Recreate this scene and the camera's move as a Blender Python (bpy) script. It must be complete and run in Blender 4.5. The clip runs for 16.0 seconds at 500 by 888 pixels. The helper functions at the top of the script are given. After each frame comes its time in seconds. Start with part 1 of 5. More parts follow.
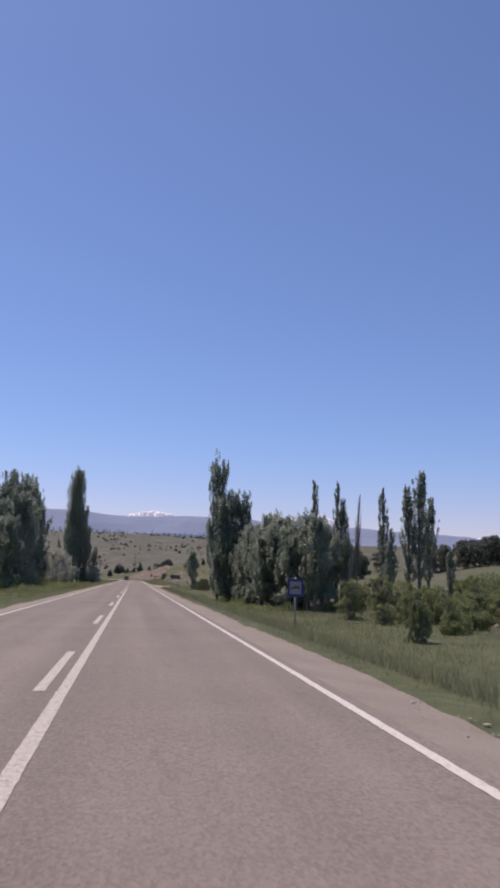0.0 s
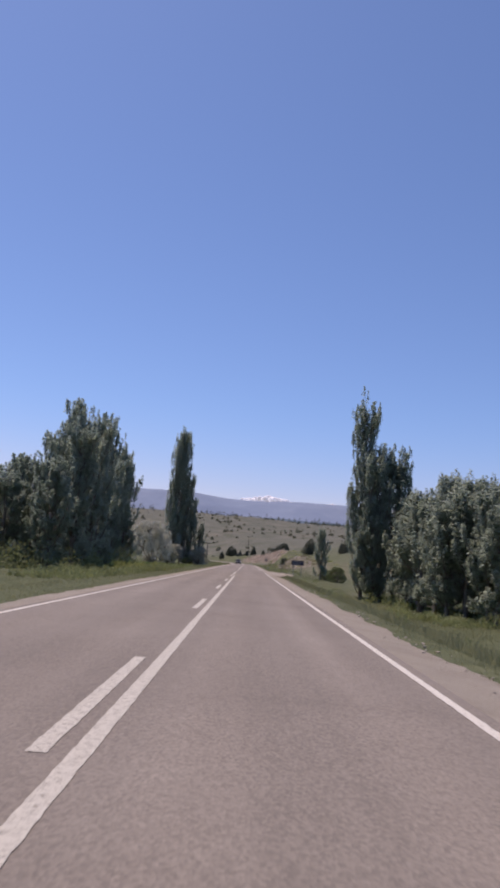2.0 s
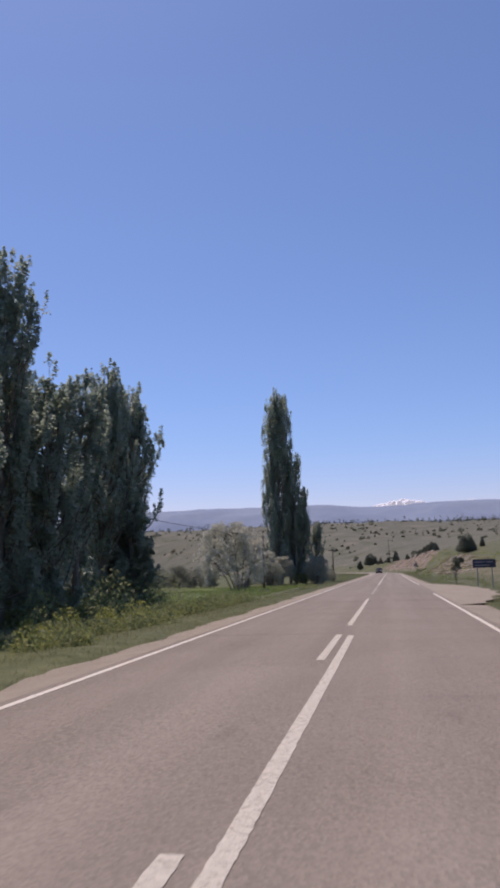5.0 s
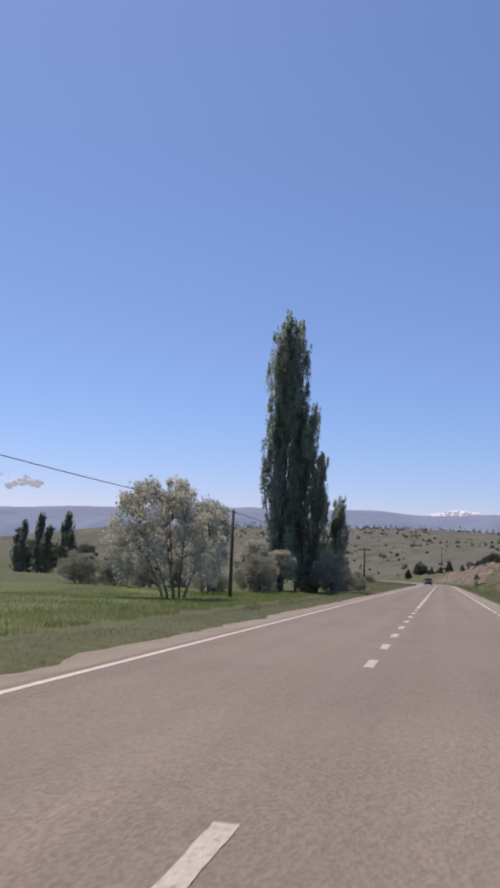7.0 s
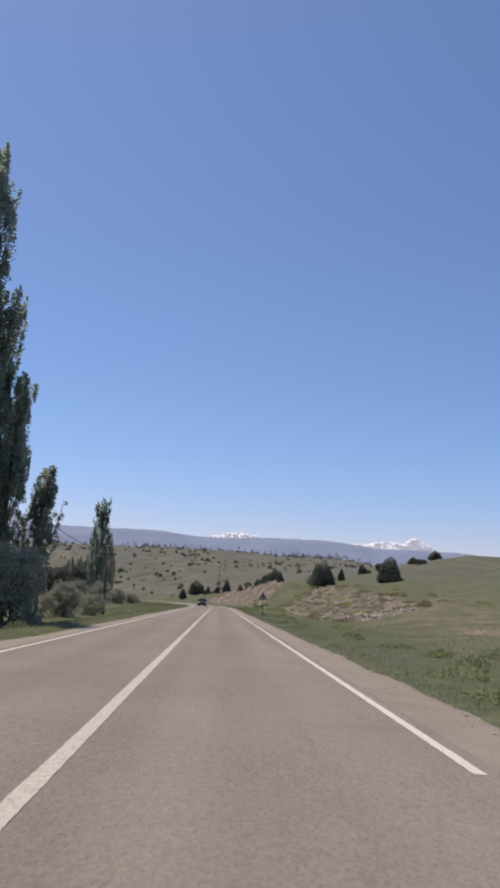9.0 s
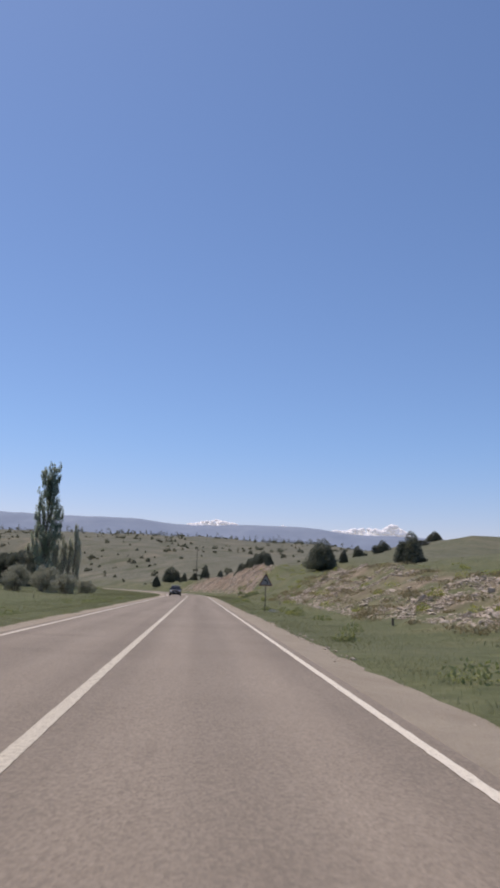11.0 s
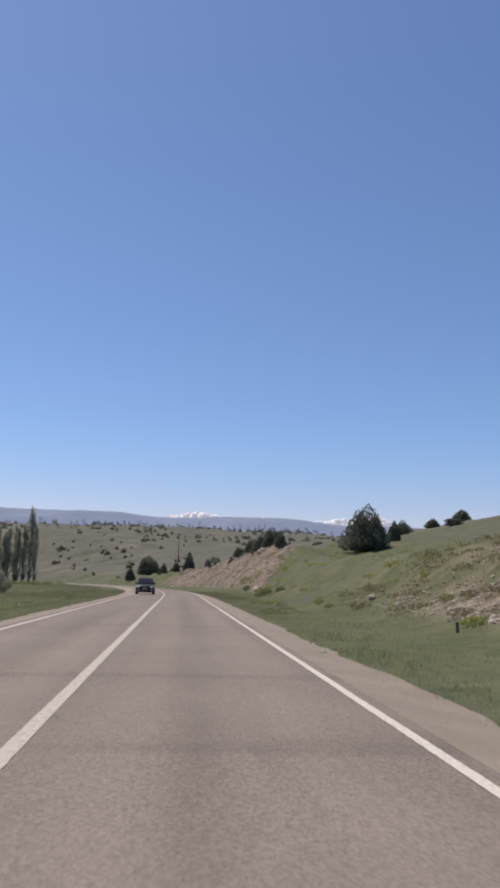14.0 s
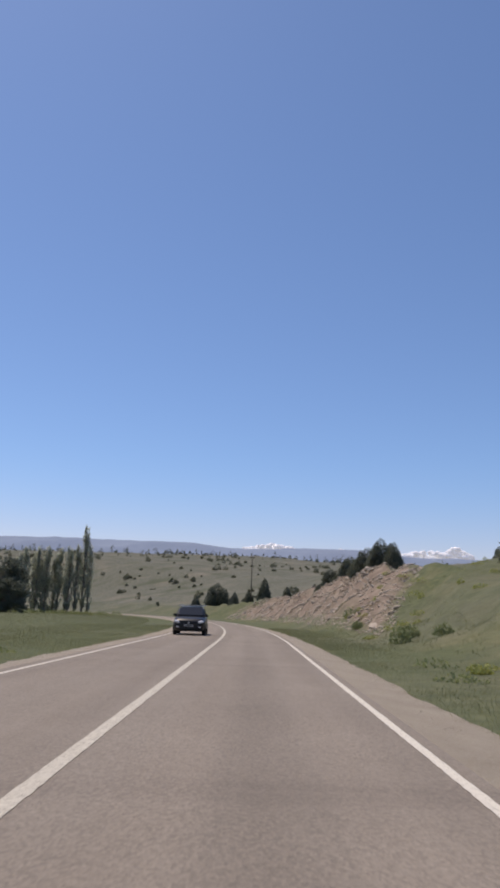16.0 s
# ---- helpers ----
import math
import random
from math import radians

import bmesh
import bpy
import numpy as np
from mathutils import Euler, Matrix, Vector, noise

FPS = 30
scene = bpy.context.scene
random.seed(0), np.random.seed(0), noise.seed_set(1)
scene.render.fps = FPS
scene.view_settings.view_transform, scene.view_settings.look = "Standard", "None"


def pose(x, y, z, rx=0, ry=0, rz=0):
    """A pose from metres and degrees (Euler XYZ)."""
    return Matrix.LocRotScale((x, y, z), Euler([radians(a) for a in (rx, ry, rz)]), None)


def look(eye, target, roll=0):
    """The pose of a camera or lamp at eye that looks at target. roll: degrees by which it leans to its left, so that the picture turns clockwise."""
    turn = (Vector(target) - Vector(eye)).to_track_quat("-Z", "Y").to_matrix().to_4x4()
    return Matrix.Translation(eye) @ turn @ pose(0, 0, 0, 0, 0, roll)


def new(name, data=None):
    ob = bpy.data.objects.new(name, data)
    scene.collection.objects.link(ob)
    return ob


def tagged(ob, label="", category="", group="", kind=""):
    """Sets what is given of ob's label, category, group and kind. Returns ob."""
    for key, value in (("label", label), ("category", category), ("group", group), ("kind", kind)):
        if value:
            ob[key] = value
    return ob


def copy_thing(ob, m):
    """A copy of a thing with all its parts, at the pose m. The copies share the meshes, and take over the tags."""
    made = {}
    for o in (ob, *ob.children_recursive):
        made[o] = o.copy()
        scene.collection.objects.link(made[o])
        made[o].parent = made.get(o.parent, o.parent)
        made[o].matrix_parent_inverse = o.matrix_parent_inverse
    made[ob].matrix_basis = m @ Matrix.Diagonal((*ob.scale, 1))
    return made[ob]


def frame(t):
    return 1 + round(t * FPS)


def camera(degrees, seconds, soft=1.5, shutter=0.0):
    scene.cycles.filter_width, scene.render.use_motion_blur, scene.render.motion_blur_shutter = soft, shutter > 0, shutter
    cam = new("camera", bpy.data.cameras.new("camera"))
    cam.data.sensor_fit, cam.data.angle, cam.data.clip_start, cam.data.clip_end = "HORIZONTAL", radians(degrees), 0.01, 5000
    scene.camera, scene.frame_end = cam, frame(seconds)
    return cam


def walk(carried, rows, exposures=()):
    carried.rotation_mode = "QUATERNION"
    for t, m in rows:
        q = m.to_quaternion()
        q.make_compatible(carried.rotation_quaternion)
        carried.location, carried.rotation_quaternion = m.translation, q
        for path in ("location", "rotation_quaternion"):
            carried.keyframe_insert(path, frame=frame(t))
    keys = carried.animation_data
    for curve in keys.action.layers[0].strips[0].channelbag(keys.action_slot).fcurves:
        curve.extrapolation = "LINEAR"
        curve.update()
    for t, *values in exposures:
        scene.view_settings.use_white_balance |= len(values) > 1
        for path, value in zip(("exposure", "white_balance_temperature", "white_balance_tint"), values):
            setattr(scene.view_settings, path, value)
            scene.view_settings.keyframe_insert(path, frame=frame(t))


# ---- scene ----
cam = camera(35.4, 16.0, soft=3.4, shutter=0.08)
PATH = [
    (0, (0.895, 1.378, 1.326), (1.170, 3.329, 1.669), 1.65),
    (0.5, (0.859, 9.221, 1.327), (1.111, 11.188, 1.584), 3.55),
    (1, (0.884, 17.310, 1.300), (1.095, 19.269, 1.642), 4.47),
    (1.5, (1.098, 25.435, 1.327), (1.247, 27.403, 1.651), 2.8),
    (2, (1.102, 33.581, 1.280), (1.086, 35.559, 1.575), 4.53),
    (2.5, (1.213, 41.889, 1.353), (1.115, 43.867, 1.632), 1.86),
    (3, (1.145, 50.030, 1.321), (0.936, 52.004, 1.567), 2.74),
    (3.5, (1.086, 58.203, 1.319), (0.882, 60.172, 1.603), 1.91),
    (4, (0.923, 66.367, 1.249), (0.659, 68.322, 1.575), 3.75),
    (4.5, (0.929, 74.349, 1.287), (0.587, 76.298, 1.575), -1.32),
    (5, (1.051, 82.571, 1.405), (0.718, 84.516, 1.729), -1.79),
    (7.5, (1.038, 124.697, 1.292), (0.547, 126.609, 1.613), 2.72),
    (8, (1.009, 132.350, 1.293), (0.753, 134.310, 1.599), 3.63),
    (8.5, (1.073, 140.750, 1.247), (1.079, 142.710, 1.645), 3.31),
    (11, (1.299, 181.191, 1.247), (1.418, 183.153, 1.615), 2.19),
    (11.5, (1.297, 189.308, 1.271), (1.427, 191.263, 1.672), 1.89),
    (12, (1.272, 197.508, 1.287), (1.402, 199.472, 1.644), 0.93),
    (12.5, (1.243, 205.719, 1.313), (1.383, 207.685, 1.653), 0.29),
    (13, (1.138, 213.867, 1.303), (1.296, 215.827, 1.668), 2.03),
    (13.5, (1.116, 221.954, 1.324), (1.289, 223.917, 1.664), 2.37),
    (14, (1.217, 230.118, 1.275), (1.387, 232.080, 1.626), 1.30),
    (14.5, (1.270, 238.362, 1.257), (1.434, 240.321, 1.626), 1.58),
    (15, (1.387, 246.768, 1.286), (1.508, 248.737, 1.614), 1.39),
    (15.5, (1.484, 255.330, 1.270), (1.529, 257.296, 1.633), 1.91),
    (16, (1.560, 263.841, 1.263), (1.539, 265.796, 1.688), 2.07),
]
walk(cam, [(t, look(eye, target, roll)) for t, eye, target, roll in PATH],
     [(0, -0.17, 6900, 26), (5, -0.13, 6900, 25), (8.5, -0.11, 7120, 18), (16, -0.14, 7120, 15.5)])

# ---------------------------------------------------------------- light
SUN_AZ, SUN_EL = radians(-47), radians(66)
sun_way = Vector((math.sin(SUN_AZ) * math.cos(SUN_EL), math.cos(SUN_AZ) * math.cos(SUN_EL), math.sin(SUN_EL)))
world = bpy.data.worlds.new("world")
scene.world = world
world.use_nodes = True
wn = world.node_tree
sky = wn.nodes.new("ShaderNodeTexSky")
sky.sky_type = 'NISHITA'
sky.sun_disc = False
sky.sun_elevation, sky.sun_rotation = SUN_EL, SUN_AZ
sky.altitude, sky.air_density, sky.dust_density, sky.ozone_density = 1000, 1.0, 1.0, 9.5
# pale haze low over the land all round
way = wn.nodes.new("ShaderNodeTexCoord")
axes = wn.nodes.new("ShaderNodeSeparateXYZ")
low = wn.nodes.new("ShaderNodeMapRange")
low.interpolation_type = 'SMOOTHERSTEP'
for i_, q_ in enumerate((-0.06, 0.22, 1.0, 0.0)):
    low.inputs[1 + i_].default_value = q_
haze = wn.nodes.new("ShaderNodeMix")
haze.data_type, haze.blend_type = 'RGBA', 'MULTIPLY'
haze.inputs[7].default_value = (1.42, 0.90, 0.80, 1)
wn.links.new(way.outputs["Generated"], axes.inputs[0])
wn.links.new(axes.outputs["Z"], low.inputs[0])
wn.links.new(low.outputs[0], haze.inputs[0])
wn.links.new(sky.outputs[0], haze.inputs[6])
wn.links.new(haze.outputs[2], wn.nodes["Background"].inputs[0])
wn.nodes["Background"].inputs[1].default_value = 0.15
sun = new("sun", bpy.data.lights.new("sun", 'SUN'))
sun.data.energy, sun.data.angle, sun.data.color = 3.6, radians(0.53), (1.0, 0.885, 0.745)
sun.matrix_world = look(sun_way * 50, (0, 0, 0))

# ---------------------------------------------------------------- helpers


def vnoise(x, y, k, seed=0.0):
    """Smooth value noise on a lattice of 1/k metres, -1 to 1."""
    x, y = np.asarray(x, float) * k + seed * 17.3, np.asarray(y, float) * k + seed * 9.1
    i, j = np.floor(x), np.floor(y)
    u, v = x - i, y - j
    u, v = u * u * (3 - 2 * u), v * v * (3 - 2 * v)

    def h(a, b):
        q = np.sin(a * 127.1 + b * 311.7 + seed * 74.7) * 43758.5453
        return (q - np.floor(q)) * 2 - 1
    return (h(i, j) * (1 - u) + h(i + 1, j) * u) * (1 - v) + (h(i, j + 1) * (1 - u) + h(i + 1, j + 1) * u) * v


def fbm(x, y, k, seed=0.0, octaves=4):
    return sum(vnoise(x, y, k * 2 ** o, seed + o) / 2 ** o for o in range(octaves))


def step01(a, b, x):
    q = np.clip((np.asarray(x, float) - a) / (b - a), 0, 1)
    return q * q * (3 - 2 * q)


def mesh_of(name, verts, faces, material, smooth=False):
    me = bpy.data.meshes.new(name)
    verts, faces = np.asarray(verts, np.float32), np.asarray(faces, np.int32)
    n, k = faces.shape
    me.vertices.add(len(verts))
    me.vertices.foreach_set("co", verts.ravel())
    me.loops.add(n * k)
    me.loops.foreach_set("vertex_index", faces.ravel())
    me.polygons.add(n)
    me.polygons.foreach_set("loop_start", np.arange(n, dtype=np.int32) * k)
    me.polygons.foreach_set("use_smooth", np.full(n, smooth, bool))
    me.materials.append(material)
    me.update(calc_edges=True)
    return me


def root(name, x=0, y=0, z=0, turn=0):
    ob = new(name)
    ob.matrix_basis = pose(x, y, z, 0, 0, turn)
    return ob


def child(name, me, parent, label=""):
    ob = new(name, me)
    ob.parent = parent
    return tagged(ob, label)


def part(name, bm, material, parent, label="", smooth=False):
    me = bpy.data.meshes.new(name)
    bm.to_mesh(me)
    bm.free()
    if smooth:
        me.polygons.foreach_set("use_smooth", np.ones(len(me.polygons), bool))
    me.materials.append(material)
    return child(name, me, parent, label)


def box(bm, x0, x1, y0, y1, z0, z1, bevel=0.0):
    vs = bmesh.ops.create_cube(bm, size=1)["verts"]
    for v in vs:
        v.co = ((x0 + x1) / 2 + v.co.x * (x1 - x0), (y0 + y1) / 2 + v.co.y * (y1 - y0), (z0 + z1) / 2 + v.co.z * (z1 - z0))
    if bevel:
        es = list({e for v in vs for e in v.link_edges})
        bmesh.ops.bevel(bm, geom=es, offset=bevel, segments=2, affect='EDGES')
    return bm


def pipe(bm, a, b, r0, r1, sides=8):
    a, b = Vector(a), Vector(b)
    q = (b - a).to_track_quat('Z', 'Y').to_matrix()
    rings = [[bm.verts.new(p + q @ Vector((math.cos(t) * r, math.sin(t) * r, 0)))
              for t in (2 * math.pi * i / sides for i in range(sides))] for p, r in ((a, r0), (b, r1))]
    for i in range(sides):
        j = (i + 1) % sides
        bm.faces.new((rings[0][i], rings[0][j], rings[1][j], rings[1][i]))
    bm.faces.new(rings[1])
    bm.faces.new(rings[0][::-1])
    return bm


def tubes(paths, sides=6):
    """Tapered tubes along paths of (points, radii), as one list of verts and quads."""
    vs, fs = [], []
    ring = np.array([(math.cos(2 * math.pi * i / sides), math.sin(2 * math.pi * i / sides)) for i in range(sides)])
    for pts, radii in paths:
        start = len(vs)
        pts = np.asarray(pts, float)
        for i, (p, r) in enumerate(zip(pts, radii)):
            d = pts[min(i + 1, len(pts) - 1)] - pts[max(i - 1, 0)]
            d = d / (np.linalg.norm(d) + 1e-9)
            a = np.cross(d, (0.31, 0.95, 0.05))
            a /= np.linalg.norm(a) + 1e-9
            b = np.cross(d, a)
            vs.extend(p + r * (c * a + s * b) for c, s in ring)
        for i in range(len(pts) - 1):
            for k in range(sides):
                m = (k + 1) % sides
                o = start + i * sides
                fs.append((o + k, o + m, o + sides + m, o + sides + k))
    return np.array(vs), np.array(fs)


def leaves(centres, size, rng, droop=0.0, long=1.5, flat=0.0):
    """One small diamond of four corners at each centre, folded along its rib. flat > 0 lays the blades more level."""
    c = np.asarray(centres, float)
    n = len(c)
    d = rng.normal(size=(n, 3))
    d[:, 2] += droop
    d /= np.linalg.norm(d, axis=1)[:, None]
    e = np.cross(d, rng.normal(size=(n, 3)))
    e /= np.linalg.norm(e, axis=1)[:, None]
    f = np.cross(d, e)
    if flat:
        f = np.where(f[:, 2:] < 0, -f, f) + np.array((0, 0, flat))
        f /= np.linalg.norm(f, axis=1)[:, None]
        d = d - f * (d * f).sum(1)[:, None]
        d /= np.linalg.norm(d, axis=1)[:, None]
        e = np.cross(f, d)
    s = (size * rng.uniform(0.65, 1.35, n))[:, None]
    q = np.stack([c - d * s * long / 2, c + e * s / 2 + f * s * 0.12, c + d * s * long / 2, c - e * s / 2 + f * s * 0.12], 1)
    return q.reshape(-1, 3), np.arange(4 * n).reshape(n, 4)


# ---------------------------------------------------------------- materials


def material(name, stops, scale, fine=None, rough=0.9, bump=0.0, bump_scale=None, coords="object", amount=0.35, spec=0.3, detail=5):
    """A surface whose colour runs through stops by noise of two scales, with fine relief."""
    m = bpy.data.materials.new(name)
    m.use_nodes = True
    nt = m.node_tree
    N, L = nt.nodes, nt.links
    p = N["Principled BSDF"]
    p.inputs["Roughness"].default_value = rough
    p.inputs["Specular IOR Level"].default_value = spec
    if coords == "world":
        src = N.new("ShaderNodeNewGeometry").outputs["Position"]
    else:
        src = N.new("ShaderNodeTexCoord").outputs["Object"]
    n1 = N.new("ShaderNodeTexNoise")
    n1.inputs["Scale"].default_value, n1.inputs["Detail"].default_value = scale, detail
    L.new(src, n1.inputs["Vector"])
    fac = n1.outputs[0]
    if fine:
        n2 = N.new("ShaderNodeTexNoise")
        n2.inputs["Scale"].default_value, n2.inputs["Detail"].default_value = fine, 3
        L.new(src, n2.inputs["Vector"])
        mix = N.new("ShaderNodeMix")
        mix.inputs[0].default_value = amount
        L.new(fac, mix.inputs[2])
        L.new(n2.outputs[0], mix.inputs[3])
        fac = mix.outputs[0]
    ramp = N.new("ShaderNodeValToRGB")
    while len(ramp.color_ramp.elements) < len(stops):
        ramp.color_ramp.elements.new(0.5)
    for e, (at, c) in zip(ramp.color_ramp.elements, stops):
        e.position, e.color = at, (*c, 1)
    L.new(fac, ramp.inputs[0])
    L.new(ramp.outputs[0], p.inputs["Base Color"])
    if bump:
        b = N.new("ShaderNodeBump")
        b.inputs["Strength"].default_value, b.inputs["Distance"].default_value = bump, 0.05
        n3 = N.new("ShaderNodeTexNoise")
        n3.inputs["Scale"].default_value, n3.inputs["Detail"].default_value = bump_scale or scale * 4, 4
        L.new(src, n3.inputs["Vector"])
        L.new(n3.outputs[0], b.inputs["Height"])
        L.new(b.outputs[0], p.inputs["Normal"])
    return m


def leaf_material(name, dark, light, gloss=0.45, through_part=0.3):
    """Foliage: each leaf has its own shade, lets some light through and shines a little."""
    m = bpy.data.materials.new(name)
    m.use_nodes = True
    nt = m.node_tree
    N, L = nt.nodes, nt.links
    p = N["Principled BSDF"]
    p.inputs["Roughness"].default_value = gloss
    p.inputs["Specular IOR Level"].default_value = 0.7
    g = N.new("ShaderNodeNewGeometry")
    o = N.new("ShaderNodeObjectInfo")
    noise_ = N.new("ShaderNodeTexNoise")
    noise_.inputs["Scale"].default_value = 0.7
    L.new(g.outputs["Position"], noise_.inputs["Vector"])
    mixf = N.new("ShaderNodeMath")
    mixf.operation = 'MULTIPLY_ADD'
    L.new(g.outputs["Random Per Island"], mixf.inputs[0])
    mixf.inputs[1].default_value = 0.7
    add = N.new("ShaderNodeMath")
    add.operation = 'MULTIPLY_ADD'
    L.new(o.outputs["Random"], add.inputs[0])
    add.inputs[1].default_value = 0.25
    sub = N.new("ShaderNodeMath")
    sub.operation = 'MULTIPLY'
    L.new(noise_.outputs[0], sub.inputs[0])
    sub.inputs[1].default_value = 0.25
    L.new(sub.outputs[0], add.inputs[2])
    L.new(add.outputs[0], mixf.inputs[2])
    ramp = N.new("ShaderNodeValToRGB")
    ramp.color_ramp.elements[0].position, ramp.color_ramp.elements[0].color = 0.15, (*dark, 1)
    ramp.color_ramp.elements[1].position, ramp.color_ramp.elements[1].color = 0.95, (*light, 1)
    L.new(mixf.outputs[0], ramp.inputs[0])
    L.new(ramp.outputs[0], p.inputs["Base Color"])
    t = N.new("ShaderNodeBsdfTranslucent")
    L.new(ramp.outputs[0], t.inputs["Color"])
    ms = N.new("ShaderNodeMixShader")
    ms.inputs[0].default_value = through_part
    L.new(p.outputs[0], ms.inputs[1])
    L.new(t.outputs[0], ms.inputs[2])
    L.new(ms.outputs[0], N["Material Output"].inputs["Surface"])
    return m


def plain(name, colour, rough=0.5, metal=0.0, coat=0.0, wear=0.12):
    """Paint, rubber or metal with slight grime in it."""
    c = np.array(colour)
    m = material(name, [(0.3, tuple(c * (1 - wear))), (0.7, tuple(np.minimum(c * (1 + wear), 1)))], 6, 40, rough, 0.05, 60)
    p = m.node_tree.nodes["Principled BSDF"]
    p.inputs["Metallic"].default_value, p.inputs["Coat Weight"].default_value = metal, coat
    return m


M_BARK = material("bark", [(0.3, (0.10, 0.085, 0.07)), (0.7, (0.26, 0.23, 0.19))], 2.5, 14, 0.95, 0.6, 18)
M_POPLAR = leaf_material("poplar_leaf", (0.305, 0.372, 0.285), (0.465, 0.54, 0.455), 0.38, 0.72)
M_POPLAR_LIGHT = leaf_material("young_poplar_leaf", (0.305, 0.368, 0.28), (0.45, 0.515, 0.425), 0.42, 0.72)
M_POPLAR_PALE = leaf_material("pale_poplar_leaf", (0.40, 0.435, 0.33), (0.58, 0.61, 0.49), 0.45, 0.7)
M_WILLOW = leaf_material("silver_willow_leaf", (0.40, 0.415, 0.34), (0.60, 0.605, 0.51), 0.55, 0.65)
M_SILVER = leaf_material("silver_bush_leaf", (0.25, 0.27, 0.20), (0.42, 0.43, 0.34), 0.55, 0.5)
M_BUSH = leaf_material("bush_leaf", (0.13, 0.17, 0.07), (0.28, 0.32, 0.145), 0.5, 0.5)
M_SHRUB_PALE = leaf_material("pale_shrub_leaf", (0.18, 0.225, 0.085), (0.34, 0.38, 0.165), 0.55, 0.5)
M_JUNIPER = leaf_material("juniper_needle", (0.085, 0.105, 0.08), (0.155, 0.178, 0.13), 0.65, 0.5)
M_SHRUB = leaf_material("hill_shrub_leaf", (0.085, 0.10, 0.062), (0.16, 0.17, 0.105), 0.7, 0.4)
M_GRASS = leaf_material("grass_blade", (0.178, 0.188, 0.097), (0.297, 0.303, 0.162), 0.75, 0.7)
M_FRESH = leaf_material("fresh_grass_blade", (0.135, 0.205, 0.055), (0.235, 0.315, 0.095), 0.7, 0.7)
M_STRAW = leaf_material("dry_grass_blade", (0.20, 0.18, 0.10), (0.36, 0.32, 0.19), 0.8, 0.5)
M_HERB = leaf_material("roadside_herb_leaf", (0.17, 0.208, 0.085), (0.305, 0.34, 0.145), 0.6, 0.55)
M_WEED = leaf_material("yellow_weed_leaf", (0.24, 0.28, 0.08), (0.42, 0.43, 0.13), 0.6, 0.5)
M_STONE = material("stone", [(0.25, (0.33, 0.28, 0.22)), (0.5, (0.46, 0.40, 0.325)), (0.8, (0.60, 0.54, 0.455))], 1.1, 7, 0.95, 0.7, 9, "world")
M_GRAVEL = material("gravel", [(0.3, (0.27, 0.236, 0.185)), (0.5, (0.355, 0.315, 0.252)), (0.75, (0.45, 0.408, 0.33))], 0.9, 38, 0.97, 0.8, 45, "world", 0.6)
M_CLOUD = material("cloud", [(0.3, (0.70, 0.71, 0.74)), (0.7, (0.78, 0.78, 0.80))], 0.006, None, 1.0)
M_CLOUD.node_tree.nodes["Principled BSDF"].inputs["Emission Color"].default_value = (0.9, 0.93, 1.0, 1)   # added glow, whitens the clouds' shaded side
M_CLOUD.node_tree.nodes["Principled BSDF"].inputs["Emission Strength"].default_value = 0.32
M_WISP = material("thin_cloud", [(0.3, (0.34, 0.38, 0.47)), (0.7, (0.42, 0.45, 0.54))], 0.02, None, 1.0)
# thin clouds get an added bluish glow too, which flattens their shading
M_WISP.node_tree.nodes["Principled BSDF"].inputs["Emission Color"].default_value = (0.82, 0.88, 1.0, 1)
M_WISP.node_tree.nodes["Principled BSDF"].inputs["Emission Strength"].default_value = 0.36
M_STEEL = plain("galvanised_steel", (0.32, 0.32, 0.31), 0.55, 0.6)
M_POST = plain("weathered_post", (0.13, 0.11, 0.10), 0.7, 0.2)
M_POLE = material("pole_wood", [(0.3, (0.06, 0.052, 0.045)), (0.7, (0.13, 0.115, 0.10))], 3, 20, 0.95, 0.5, 25)
M_WIRE = plain("wire", (0.16, 0.16, 0.17), 0.5, 0.5)
M_WHITE = plain("sign_white", (0.46, 0.46, 0.44), 0.5)
M_FIELD = plain("faded_sign_field", (0.27, 0.265, 0.25), 0.6)
M_RED = plain("faded_red", (0.16, 0.06, 0.05), 0.55)
M_BLACK = plain("black_film", (0.02, 0.02, 0.022), 0.5)
M_BLUE = plain("sign_blue", (0.028, 0.045, 0.155), 0.5)
M_NAVY = plain("sign_dark_blue", (0.04, 0.042, 0.075), 0.5)


